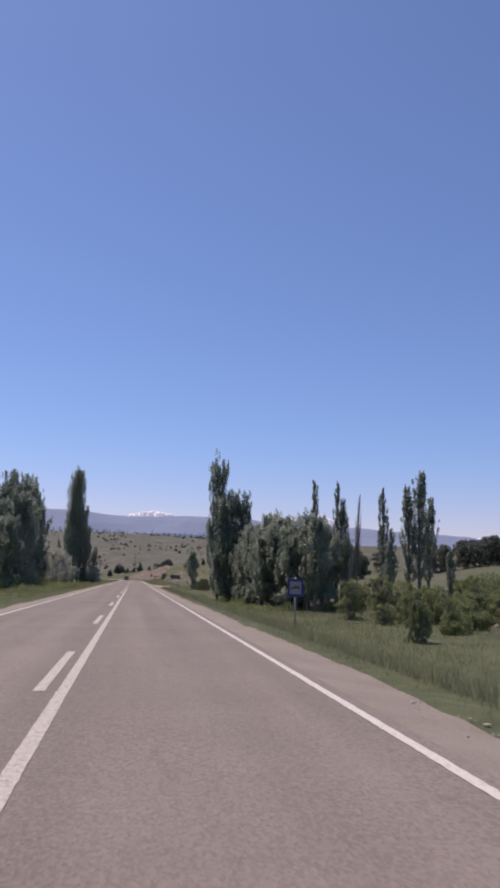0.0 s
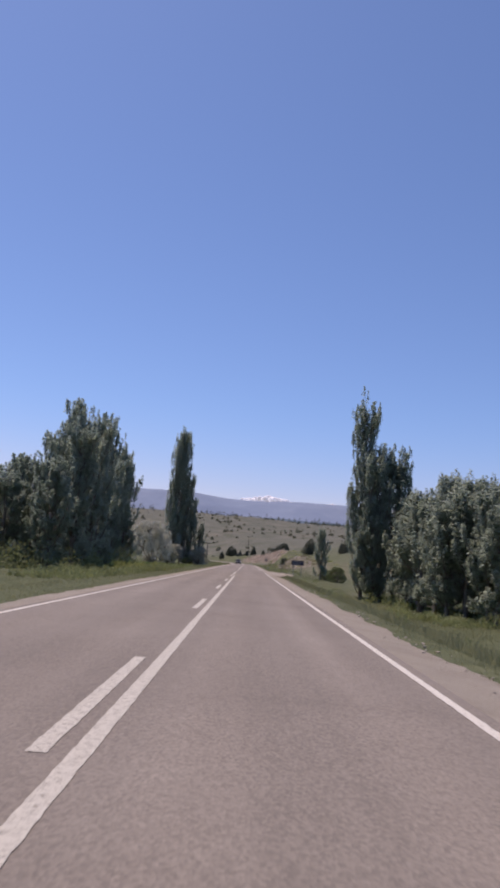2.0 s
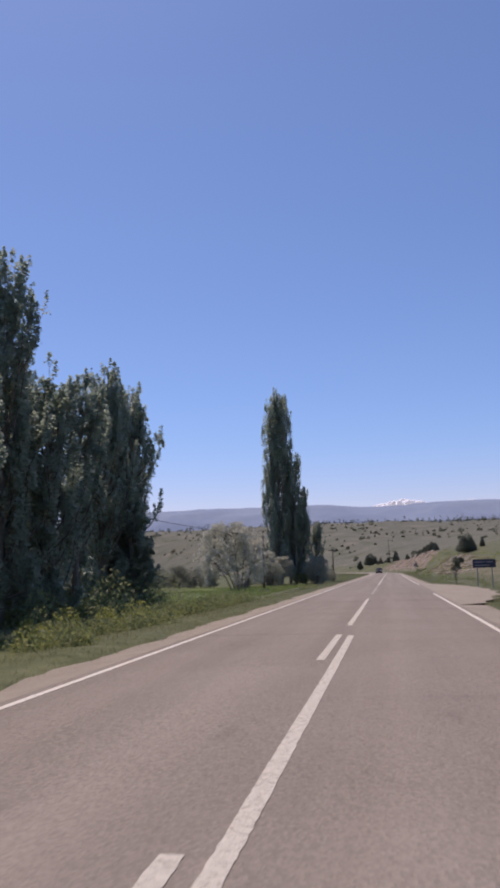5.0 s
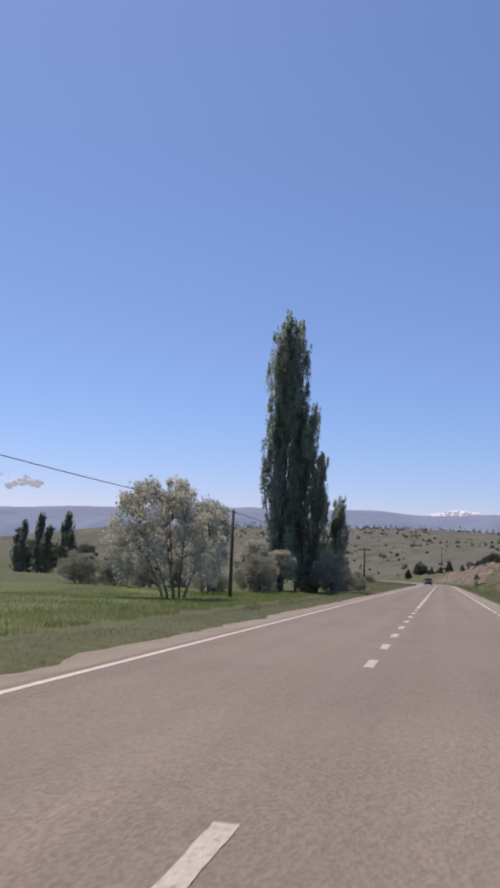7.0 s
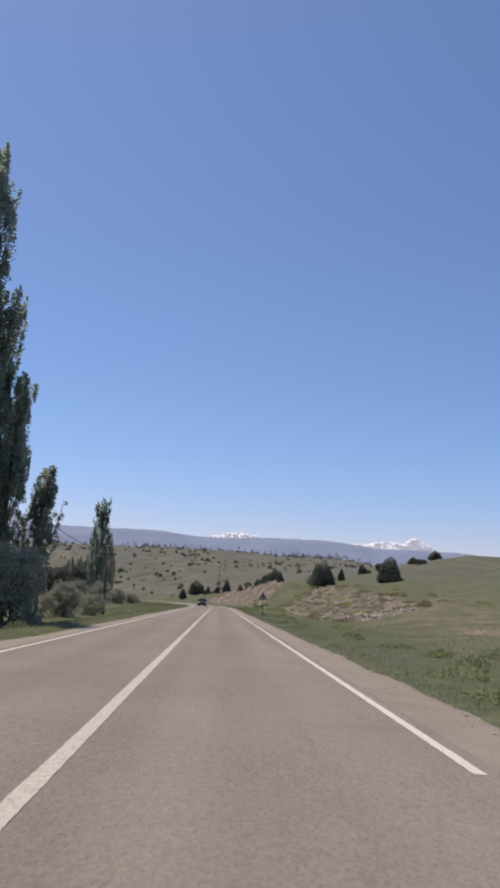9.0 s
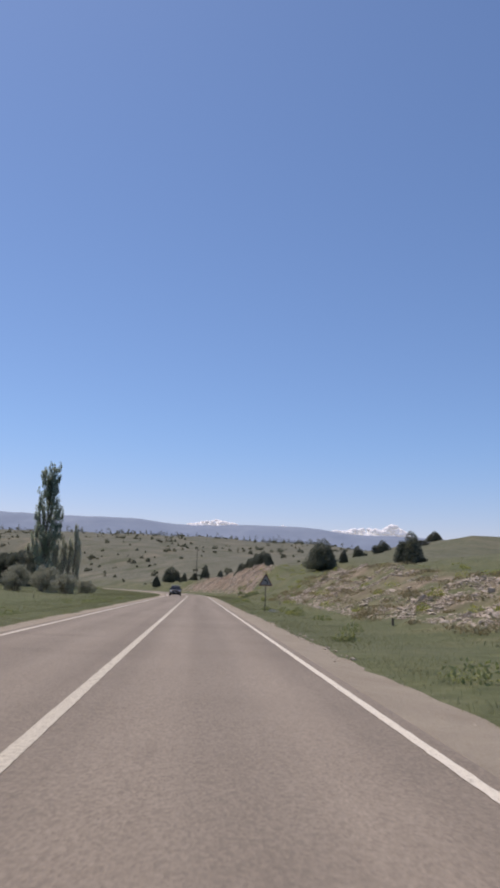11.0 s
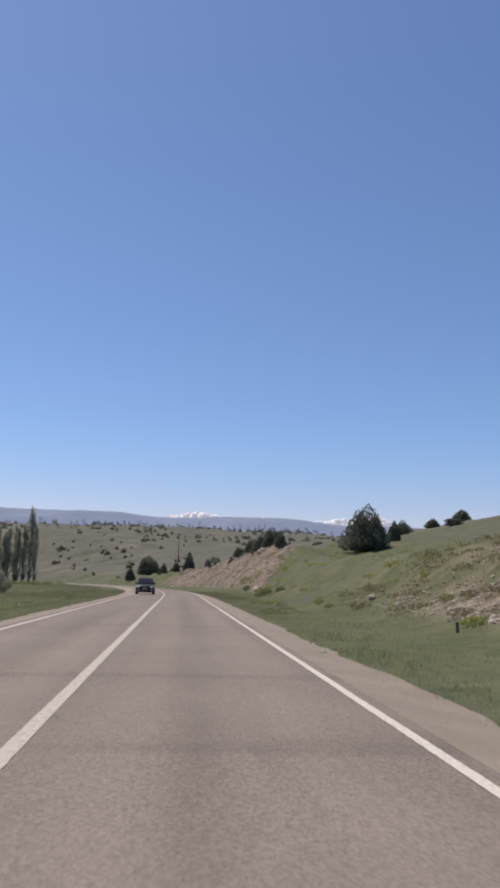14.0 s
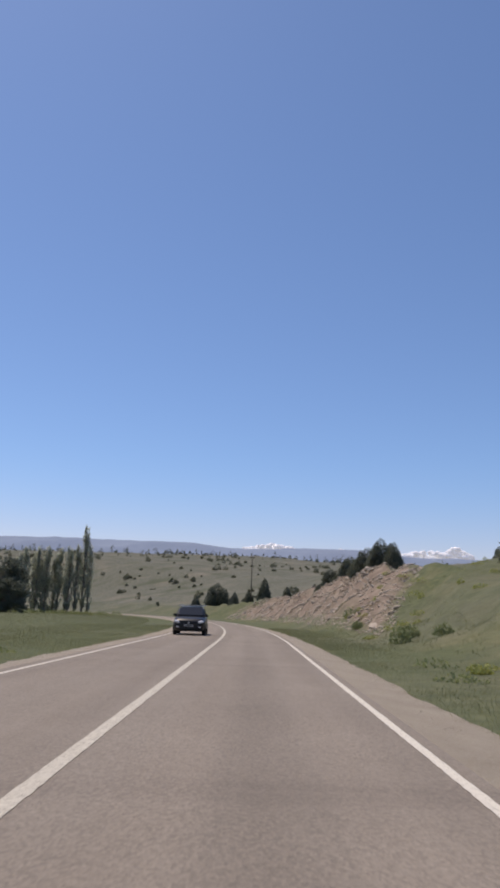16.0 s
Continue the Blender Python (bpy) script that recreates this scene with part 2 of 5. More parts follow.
def ground_material():
    m = bpy.data.materials.new("ground")
    m.use_nodes = True
    nt = m.node_tree
    N, L = nt.nodes, nt.links
    p = N["Principled BSDF"]
    p.inputs["Roughness"].default_value = 0.97
    p.inputs["Specular IOR Level"].default_value = 0.15
    pos = N.new("ShaderNodeNewGeometry").outputs["Position"]

    def noise_(scale, detail=4):
        n = N.new("ShaderNodeTexNoise")
        n.inputs["Scale"].default_value, n.inputs["Detail"].default_value = scale, detail
        L.new(pos, n.inputs["Vector"])
        return n.outputs[0]

    def ramp(fac, stops):
        r = N.new("ShaderNodeValToRGB")
        while len(r.color_ramp.elements) < len(stops):
            r.color_ramp.elements.new(0.5)
        for e, (at, c) in zip(r.color_ramp.elements, stops):
            e.position, e.color = at, (*c, 1)
        L.new(fac, r.inputs[0])
        return r.outputs[0]

    def mix(fac, a, b):
        x = N.new("ShaderNodeMix")
        x.data_type = 'RGBA'
        L.new(fac, x.inputs[0])
        L.new(a, x.inputs[6])
        L.new(b, x.inputs[7])
        return x.outputs[2]

    def maths(op, a, b):
        x = N.new("ShaderNodeMath")
        x.operation = op
        x.use_clamp = True
        for i, q in enumerate((a, b)):
            if isinstance(q, (int, float)):
                x.inputs[i].default_value = q
            else:
                L.new(q, x.inputs[i])
        return x.outputs[0]

    def attr(name):
        a = N.new("ShaderNodeAttribute")
        a.attribute_name = name
        return a.outputs["Fac"]
    green = ramp(noise_(1.7, 6), [(0.3, (0.068, 0.088, 0.037)), (0.5, (0.100, 0.122, 0.052)), (0.72, (0.150, 0.165, 0.078))])
    straw = ramp(noise_(2.6, 6), [(0.3, (0.135, 0.138, 0.066)), (0.7, (0.21, 0.203, 0.108))])
    green = mix(maths('MULTIPLY', maths('MULTIPLY', maths('SUBTRACT', noise_(0.24, 5), 0.49), 4.5), attr("straw")), green, straw)
    lush = ramp(noise_(2.1, 5), [(0.3, (0.095, 0.150, 0.036)), (0.7, (0.165, 0.225, 0.062))])
    green = mix(maths('MULTIPLY', maths('MULTIPLY', maths('SUBTRACT', noise_(0.16, 4), 0.40), 4.0), attr("lush")), green, lush)
    dry = ramp(noise_(0.9, 8), [(0.3, (0.098, 0.107, 0.080)), (0.5, (0.138, 0.144, 0.111)), (0.7, (0.188, 0.188, 0.150))])
    soil = ramp(noise_(0.9, 10), [(0.25, (0.15, 0.115, 0.088)), (0.5, (0.245, 0.196, 0.152)), (0.75, (0.36, 0.30, 0.24))])
    scat = noise_(0.045, 3)
    dry_f = maths('ADD', attr("dry"), maths('MULTIPLY', maths('SUBTRACT', scat, 0.5), 1.2))
    c = mix(dry_f, green, dry)
    scrub = ramp(noise_(1.3, 5), [(0.3, (0.055, 0.07, 0.038)), (0.7, (0.10, 0.115, 0.065))])
    bare = ramp(noise_(0.7, 6), [(0.3, (0.19, 0.175, 0.13)), (0.7, (0.27, 0.245, 0.19))])
    c = mix(maths('MULTIPLY', maths('MULTIPLY', maths('SUBTRACT', noise_(0.075, 9), 0.50), 5.0), maths('MULTIPLY', dry_f, 0.8)), c, scrub)
    c = mix(maths('MULTIPLY', maths('MULTIPLY', maths('SUBTRACT', noise_(0.05, 9), 0.53), 6.0), maths('MULTIPLY', dry_f, 0.65)), c, bare)
    patch = maths('MULTIPLY', maths('SUBTRACT', noise_(0.35, 5), 0.42), 4.0)
    rock_f = maths('ADD', maths('MULTIPLY', attr("rock"), maths('ADD', patch, 0.12)), maths('MULTIPLY', maths('SUBTRACT', attr("rock"), 0.76), 3.0))
    c = mix(rock_f, c, soil)
    L.new(c, p.inputs["Base Color"])
    b = N.new("ShaderNodeBump")
    b.inputs["Strength"].default_value, b.inputs["Distance"].default_value = 0.6, 0.14
    L.new(noise_(2.2, 8), b.inputs["Height"])
    L.new(b.outputs[0], p.inputs["Normal"])
    return m


def road_material():
    """Worn chip-seal: pale stones in it, darker wheel tracks, patches and fine cracks."""
    m = bpy.data.materials.new("asphalt")
    m.use_nodes = True
    nt = m.node_tree
    N, L = nt.nodes, nt.links
    p = N["Principled BSDF"]
    p.inputs["Specular IOR Level"].default_value = 0.25
    p.inputs["Roughness"].default_value = 0.85
    pos = N.new("ShaderNodeNewGeometry").outputs["Position"]
    uv = N.new("ShaderNodeUVMap").outputs[0]

    def noise_(scale, detail=3, src=pos):
        n = N.new("ShaderNodeTexNoise")
        n.inputs["Scale"].default_value, n.inputs["Detail"].default_value = scale, detail
        L.new(src, n.inputs["Vector"])
        return n.outputs[0]
    def mapped(sx, sy):
        q = N.new("ShaderNodeMapping")
        q.inputs["Scale"].default_value = (sx, sy, 1)
        L.new(uv, q.inputs["Vector"])
        return q.outputs[0]

    def maths(op, a, b, c=None):
        x = N.new("ShaderNodeMath")
        x.operation = op
        for i, q in enumerate((a, b, c)):
            if q is None:
                continue
            if isinstance(q, (int, float)):
                x.inputs[i].default_value = q
            else:
                L.new(q, x.inputs[i])
        return x.outputs[0]

    def mixv(f, a, b):
        x = N.new("ShaderNodeMix")
        x.inputs[0].default_value = f
        L.new(a, x.inputs[2])
        L.new(b, x.inputs[3])
        return x.outputs[0]

    def window(v, lo, hi):
        x = N.new("ShaderNodeMapRange")
        x.interpolation_type = 'SMOOTHSTEP'
        L.new(v, x.inputs["Value"])
        x.inputs["From Min"].default_value, x.inputs["From Max"].default_value = lo, hi
        return x.outputs["Result"]

    def tint(a, f, colour):
        x = N.new("ShaderNodeMix")
        x.data_type, x.blend_type = 'RGBA', 'MULTIPLY'
        L.new(f, x.inputs[0])
        L.new(a, x.inputs[6])
        x.inputs[7].default_value = (*colour, 1)
        return x.outputs[2]
    lane = noise_(1.0, 4, mapped(1.0, 0.028))
    cross = noise_(1.0, 5, mapped(0.06, 0.20))
    vor = N.new("ShaderNodeTexVoronoi")
    vor.inputs["Scale"].default_value = 46
    L.new(pos, vor.inputs["Vector"])
    fac = mixv(0.30, mixv(0.30, lane, cross), mixv(0.28, noise_(0.45, 6), noise_(22, 3)))
    r = N.new("ShaderNodeValToRGB")
    r.color_ramp.elements.new(0.5)
    for e, (at, c) in zip(r.color_ramp.elements, [(0.34, (0.196, 0.171, 0.141)), (0.5, (0.238, 0.209, 0.174)), (0.66, (0.279, 0.247, 0.207))]):
        e.position, e.color = at, (*c, 1)
    L.new(fac, r.inputs[0])
    speck = N.new("ShaderNodeValToRGB")
    speck.color_ramp.elements[0].position, speck.color_ramp.elements[0].color = 0.0, (0.66, 0.66, 0.66, 1)
    speck.color_ramp.elements[1].position, speck.color_ramp.elements[1].color = 1.0, (1.34, 1.33, 1.31, 1)
    L.new(vor.outputs["Color"], speck.inputs[0])
    mul = N.new("ShaderNodeMix")
    mul.data_type, mul.blend_type = 'RGBA', 'MULTIPLY'
    L.new(maths('MULTIPLY_ADD', noise_(0.35, 3), 1.0, 0.28), mul.inputs[0])     # the stones show more in some stretches
    L.new(r.outputs[0], mul.inputs[6])
    L.new(speck.outputs[0], mul.inputs[7])
    # polished wheel tracks of both lanes
    sep = N.new("ShaderNodeSeparateXYZ")
    L.new(uv, sep.inputs[0])
    wob = maths('MULTIPLY_ADD', noise_(1.0, 2, mapped(0.0, 0.02)), 0.5, -0.25)
    off = maths('ABSOLUTE', maths('SUBTRACT', maths('ABSOLUTE', maths('SUBTRACT', maths("ABSOLUTE", maths("ADD", sep.outputs[0], wob), 0), 1.68), 0), 0.78), 0)
    track = maths('MULTIPLY', maths('SUBTRACT', 1.0, window(off, 0.10, 0.55)), maths('MULTIPLY_ADD', noise_(1.0, 3, mapped(0.3, 0.03)), 0.9, 0.05))
    c = tint(mul.outputs[2], track, (1.16, 1.15, 1.14))
    # darker bands running across by noise, fine cracks, and long dark dribbles
    across = window(noise_(1.0, 6, mapped(0.035, 0.42)), 0.60, 0.70)
    c = tint(c, maths('MULTIPLY', across, 0.55), (0.72, 0.71, 0.72))
    crack = maths('SUBTRACT', 1.0, window(maths('ABSOLUTE', maths('SUBTRACT', noise_(1.0, 7, mapped(0.16, 0.075)), 0.5), 0), 0.0008, 0.0035))
    c = tint(c, maths('MULTIPLY', crack, 0.12), (0.62, 0.61, 0.62))
    stain = window(noise_(1.0, 5, mapped(1.6, 0.35)), 0.67, 0.78)
    c = tint(c, maths('MULTIPLY', stain, 0.6), (0.70, 0.69, 0.69))
    L.new(c, p.inputs["Base Color"])
    b = N.new("ShaderNodeBump")
    b.inputs["Strength"].default_value, b.inputs["Distance"].default_value = 0.4, 0.008
    L.new(vor.outputs["Distance"], b.inputs["Height"])
    L.new(b.outputs[0], p.inputs["Normal"])
    return m


def paint_material(name, wear, low, high):
    """White road paint, worn through to the stones in places."""
    return material(name, [(wear, (0.27, 0.243, 0.2)), (wear + 0.055, low), (0.7, high)], 16.0, 120, 0.8, 0.3, 50, "world", 0.6)


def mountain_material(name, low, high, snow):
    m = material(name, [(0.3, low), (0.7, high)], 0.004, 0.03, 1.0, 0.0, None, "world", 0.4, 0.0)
    if snow:
        nt = m.node_tree
        N, L = nt.nodes, nt.links
        p = N["Principled BSDF"]
        n = N.new("ShaderNodeTexNoise")
        n.inputs["Scale"].default_value, n.inputs["Detail"].default_value = 0.012, 4
        g = N.new("ShaderNodeNewGeometry")
        L.new(g.outputs["Position"], n.inputs["Vector"])
        a = N.new("ShaderNodeAttribute")
        a.attribute_name = "snow"
        mul = N.new("ShaderNodeMath")
        mul.operation = 'MULTIPLY'
        L.new(n.outputs[0], mul.inputs[0])
        L.new(a.outputs["Fac"], mul.inputs[1])
        gt = N.new("ShaderNodeMath")
        gt.operation = 'GREATER_THAN'
        L.new(mul.outputs[0], gt.inputs[0])
        gt.inputs[1].default_value = 0.56
        mx = N.new("ShaderNodeMix")
        mx.data_type = 'RGBA'
        mx.inputs[7].default_value = (0.8, 0.82, 0.86, 1)
        L.new(gt.outputs[0], mx.inputs[0])
        L.new(p.inputs["Base Color"].links[0].from_socket, mx.inputs[6])
        L.new(mx.outputs[2], p.inputs["Base Color"])
    return m


M_GROUND, M_ROAD = ground_material(), road_material()
M_PAINT = paint_material("road_paint", 0.40, (0.53, 0.505, 0.425), (0.67, 0.64, 0.545))
M_PAINT_EDGE = paint_material("edge_paint", 0.365, (0.64, 0.615, 0.53), (0.78, 0.75, 0.655))
# the blue of distance haze is painted into both base colours
M_MOUNTAIN = mountain_material("haze_blue_mountain", (0.225, 0.285, 0.385), (0.27, 0.33, 0.425), True)
M_RIDGE = mountain_material("haze_tinted_ridge", (0.115, 0.165, 0.215), (0.145, 0.195, 0.245), False)

# ---------------------------------------------------------------- the lie of the land
BEND_Y, BEND_R = 300.0, 600.0      # straight along y, then a long bend to the left
HALF, EDGE = 3.52, 3.3             # half the asphalt, and the edge lines


def along(x, y):
    """Distance along the road and to its right, of places in plan."""
    x, y = np.asarray(x, float), np.asarray(y, float)
    r = np.hypot(x + BEND_R, y - BEND_Y)
    s = BEND_Y + BEND_R * np.arctan2(y - BEND_Y, x + BEND_R)
    return np.where(y < BEND_Y, y, s), np.where(y < BEND_Y, x, r - BEND_R)


def on_road(s, d):
    s, d = np.asarray(s, float), np.asarray(d, float)
    a = (s - BEND_Y) / BEND_R
    return np.where(s < BEND_Y, d, (BEND_R + d) * np.cos(a) - BEND_R), np.where(s < BEND_Y, s, BEND_Y + (BEND_R + d) * np.sin(a))


BANK = ((-60, -1.4), (50, -1.5), (92, -1.8), (108, -1.6), (130, -0.4), (165, -0.2), (195, 0.9), (220, 2.7), (245, 3.55), (275, 3.85), (302, 3.4), (320, 4.3), (334, 5.8),
        (350, 6.3), (362, 5.9), (375, 4.9), (391, 4.0), (420, 3.6), (470, 3), (520, 2.5), (700, 2))
BANK_S, BANK_H = np.array(BANK).T


def height(x, y):
    x, y = np.asarray(x, float), np.asarray(y, float)
    s, d = along(x, y)
    bank = np.interp(s, BANK_S, BANK_H)
    foot = np.where(bank > 0, 7.5, 4.7)
    right = bank * step01(foot, np.where(bank > 0, 17.5, 10), d)
    right += np.interp(s, (100, 250, 350, 410, 600), (0.11, 0.145, 0.15, 0.24, 0.2)) * np.clip(d - np.where(bank > 0, np.interp(s, (345, 375), (17, 27)), 24), 0, np.interp(s, (110, 200, 260, 340, 420), (45, 45, 28, 28, 80))) * step01(17, 30, d)
    left = -0.2 * step01(-5, -15, d) * step01(285, 330, s) * (1 - step01(470, 540, s))
    left = left - 0.25 * step01(-5.5, -8, d) * (1 - step01(270, 300, s))
    left = left - 3.0 * step01(-60, -160, d)
    z = np.where(d > 0, right, left)
    inner = step01(280, 320, s) * (1 - step01(-90, -170, d)) * (d < 0)
    hill = 59 * np.clip((y - 455) / 640, 0, 1) ** 0.9 * (1 - step01(1120, 1700, y) * 0.4)
    hill *= 1 - 0.6 * step01(-280, -760, x) * step01(300, 700, y)
    hill *= step01(10, 90, np.abs(d)) * 0.9 + 0.1 * step01(5, 12, np.abs(d))
    hill *= np.where(d < 0, step01(30, 150, -d), 1 - 0.7 * step01(120, 330, x))
    z = np.where(d > 0, np.where(hill > 0, np.maximum(z, hill), z), z + hill)
    away = step01(6, 25, np.abs(d)) * (1 - 0.75 * inner)
    z = z + away * (0.35 * fbm(x, y, 0.06, 3) + 0.10 * vnoise(x, y, 0.5, 5)) + step01(200, 700, y) * away * 2.2 * fbm(x, y, 0.011, 7)
    rough = step01(9, 12, d) * (1 - step01(17, 20, d)) * np.clip(bank / 4, 0, 1)
    z = z + rough * (0.45 * fbm(x, y, 0.4, 11) + step01(310, 325, s) * (0.55 * fbm(x, y, 0.22, 17) + 0.5 * np.abs(vnoise(s + d, d - 0.4 * s, 0.33, 19))))
    return np.where(np.abs(d) < 5.3, np.where(np.abs(d) < 4.4, -0.16, -0.16 + 0.10 * (np.abs(d) - 4.4) / 0.9), z - 0.06)


def graded(a, b, fine0, fine1, fine, grow=1.22):
    out = list(np.arange(fine0, fine1 + fine / 2, fine))
    q, h = out[-1], fine
    while q < b:
        h *= grow
        q += h
        out.append(min(q, b))
    q, h, low = out[0], fine, []
    while q > a:
        h *= grow
        q -= h
        low.append(max(q, a))
    return np.array(low[::-1] + out)


gx, gy = graded(-4600, 4600, -75, 75, 0.85, 1.12), graded(-350, 4700, -15, 480, 2.2, 1.07)
X, Y = np.meshgrid(gx, gy)
Z = height(X, Y)
nx, ny = len(gx), len(gy)
idx = np.arange(nx * ny).reshape(ny, nx)
quads = np.stack([idx[:-1, :-1], idx[:-1, 1:], idx[1:, 1:], idx[1:, :-1]], -1).reshape(-1, 4)
me = mesh_of("ground", np.stack([X, Y, Z], -1).reshape(-1, 3), quads, M_GROUND, True)
S_, D_ = along(X, Y)
dry_ = 0.18 + 0.62 * step01(440, 620, Y) + 0.30 * step01(15, 40, D_) * step01(120, 230, S_) + 0.2 * step01(14, 60, D_)
rock_ = step01(-1.2, 0.6, D_ - np.interp(S_, (203, 220, 250), (11.4, 10.0, 10.0))) * (1 - step01(0, 3.5, D_ - np.interp(S_, (203, 225, 250, 280, 320), (14, 15.5, 15.5, 15.5, 16)))) * (0.75 * step01(195, 215, S_) * (1 - step01(254, 272, S_)) + step01(0, 5, S_ - 311 - 2.6 * (D_ - 9.2)) * (1 - step01(410, 440, S_)))
rock_ = np.maximum(rock_, 0.62 * step01(9, 14, D_) * (1 - step01(26, 45, D_)) * step01(145, 170, S_) * (1 - step01(200, 225, S_)))
straw_ = 0.15 + 0.85 * step01(5, 10, D_) * step01(120, 200, S_)
lush_ = (1 - step01(-9.5, -7, D_)) * step01(122, 138, S_) * (1 - step01(170, 190, S_)) * (1 - step01(26, 45, -D_))
for key, values in (("dry", dry_), ("rock", rock_), ("straw", straw_), ("lush", lush_)):
    me.attributes.new(key, 'FLOAT', 'POINT').data.foreach_set("value", np.clip(values, 0, 1).astype(np.float32).ravel())
tagged(new("ground", me), "grassy roadside land with dry hills behind", "ground", kind="structure")


rng_line = np.random.default_rng(12)


def strip(name, s0, s1, d0, d1, z, mat_, step=2.0, ragged=0.0, z1=None, uv=False, worn=False):
    """A strip along the road between two offsets; ragged makes its outer side (d1) uneven."""
    n = max(2, int((s1 - s0) / step) + 1)
    s = np.linspace(s0, s1, n)
    outer = d1 + (ragged * (fbm(s, s * 0, 0.35, 4 + d1) + 0.5 * vnoise(s, s * 0, 1.9, 2)) if ragged else 0) * np.ones(n)
    k = 6 if ragged or uv else 1
    rows = []
    for i in range(k + 1):
        q = i / k
        d = d0 + (outer - d0) * q
        x, y = on_road(s, d)
        zz = z + ((z1 if z1 is not None else z) - z) * q
        if worn and i in (0, k):
            off = 0.012 * (rng_line.random(n) - 0.5) + 0.003 * vnoise(s, s * 0, 0.3, i + d0)
            x, y = on_road(s, d + off)
        rows.append(np.stack([x, y, np.full(n, zz)], -1))
    v = np.stack(rows, 1).reshape(-1, 3)
    ii = np.arange(n * (k + 1)).reshape(n, k + 1)
    f = np.stack([ii[:-1, :-1], ii[:-1, 1:], ii[1:, 1:], ii[1:, :-1]], -1).reshape(-1, 4)
    if d1 < d0:
        f = f[:, ::-1]
    me = mesh_of(name, v, f, mat_)
    if uv:
        lay = me.uv_layers.new(name="uv")
        dd = np.stack([d0 + (outer - d0) * i / k for i in range(k + 1)], 1).reshape(-1)
        ss = np.repeat(s, k + 1)
        lay.data.foreach_set("uv", np.stack([dd[f.ravel()], ss[f.ravel()]], -1).astype(np.float32).ravel())
    return me


tagged(new("road", strip("road", -60, 900, -HALF, HALF, 0, M_ROAD, 2.0, 0, None, True)), "worn pale grey chip-seal road", "road", kind="structure")
tagged(new("shoulder_right", strip("shoulder_right", -60, 640, HALF, 4.64, -0.012, M_GRAVEL, 0.5, 0.16, -0.12)), "dusty gravel road shoulder", "shoulder", kind="structure")
tagged(new("shoulder_left", strip("shoulder_left", -60, 640, -HALF, -4.6, -0.012, M_GRAVEL, 0.5, -0.2, -0.12)), "dusty gravel road shoulder", "shoulder", kind="structure")

# side turning on the right: a gravel apron
n_ = 24
fan = [(HALF - 0.05, 113.0, -0.006)] + [(HALF + 3.4 * math.sin(math.pi * i / n_) ** 0.6 + 0.25 * math.sin(i * 2.3), 113 + 42 * i / n_, -0.03) for i in range(1, n_)] + [(HALF - 0.05, 155.0, -0.006)]
bm = bmesh.new()
bm.faces.new([bm.verts.new(p) for p in fan][::-1])
bmesh.ops.triangulate(bm, faces=bm.faces[:])
for f in bm.faces:
    if f.normal.z < 0:
        f.normal_flip()
me = bpy.data.meshes.new("gravel_apron")
bm.to_mesh(me)
bm.free()
me.materials.append(M_GRAVEL)
tagged(new("gravel_apron", me), "bare gravel apron beside the road", "ground", kind="structure")

# road markings: each line is a thin film of paint on the asphalt


def line(s0, s1, d, w=0.14):
    return tagged(new("road_marking", strip("road_marking", s0, s1, d - w / 2, d + w / 2, 0.005, M_PAINT_EDGE if abs(d) > 1 else M_PAINT, 0.09, worn=True)),
                  "white painted edge line" if abs(d) > 1 else "worn white painted road line", "marking", kind="structure")


line(-60, 150, -EDGE, 0.11)
for k in range(11):                          # the far lane narrows a little
    line(150 + 7 * k, 157 + 7 * k, -EDGE + 0.01 * k, 0.11)
line(227, 640, -EDGE + 0.11, 0.11)
line(-60, 127, EDGE, 0.11)
line(155.6, 640, EDGE, 0.11)
for s in (149.0, 152.3):
    line(s, s + 1.9, EDGE, 0.11)
line(-60, 100.0, 0.15, 0.138)
line(103.2, 121.0, -0.05, 0.14)
line(153.2, 640, 0.0, 0.15)
for s in (-17.5, -3.2, 11.0, 24.4, 38.7, 53.7, 68.3, 81.8, 95.4):
    line(s, s + 4.9, -0.125, 0.14)
for k in range(8):
    line(128.65 + 3.15 * k, 129.8 + 3.15 * k, 0.0, 0.15)

# ---------------------------------------------------------------- far land: mountain range, wooded ridge, clouds
CREST_B = (-0.95, -0.63, -0.54, -0.33, -0.24, -0.16, -0.107, -0.07, -0.03, 0.02, 0.06, 0.13, 0.18, 0.29, 0.34, 0.42, 0.6, 0.95)
CREST_E = (0.06, 0.076, 0.079, 0.081, 0.0845, 0.0835, 0.082, 0.082, 0.0785, 0.0775, 0.080, 0.0805, 0.0745, 0.073, 0.0705, 0.066, 0.058, 0.05)


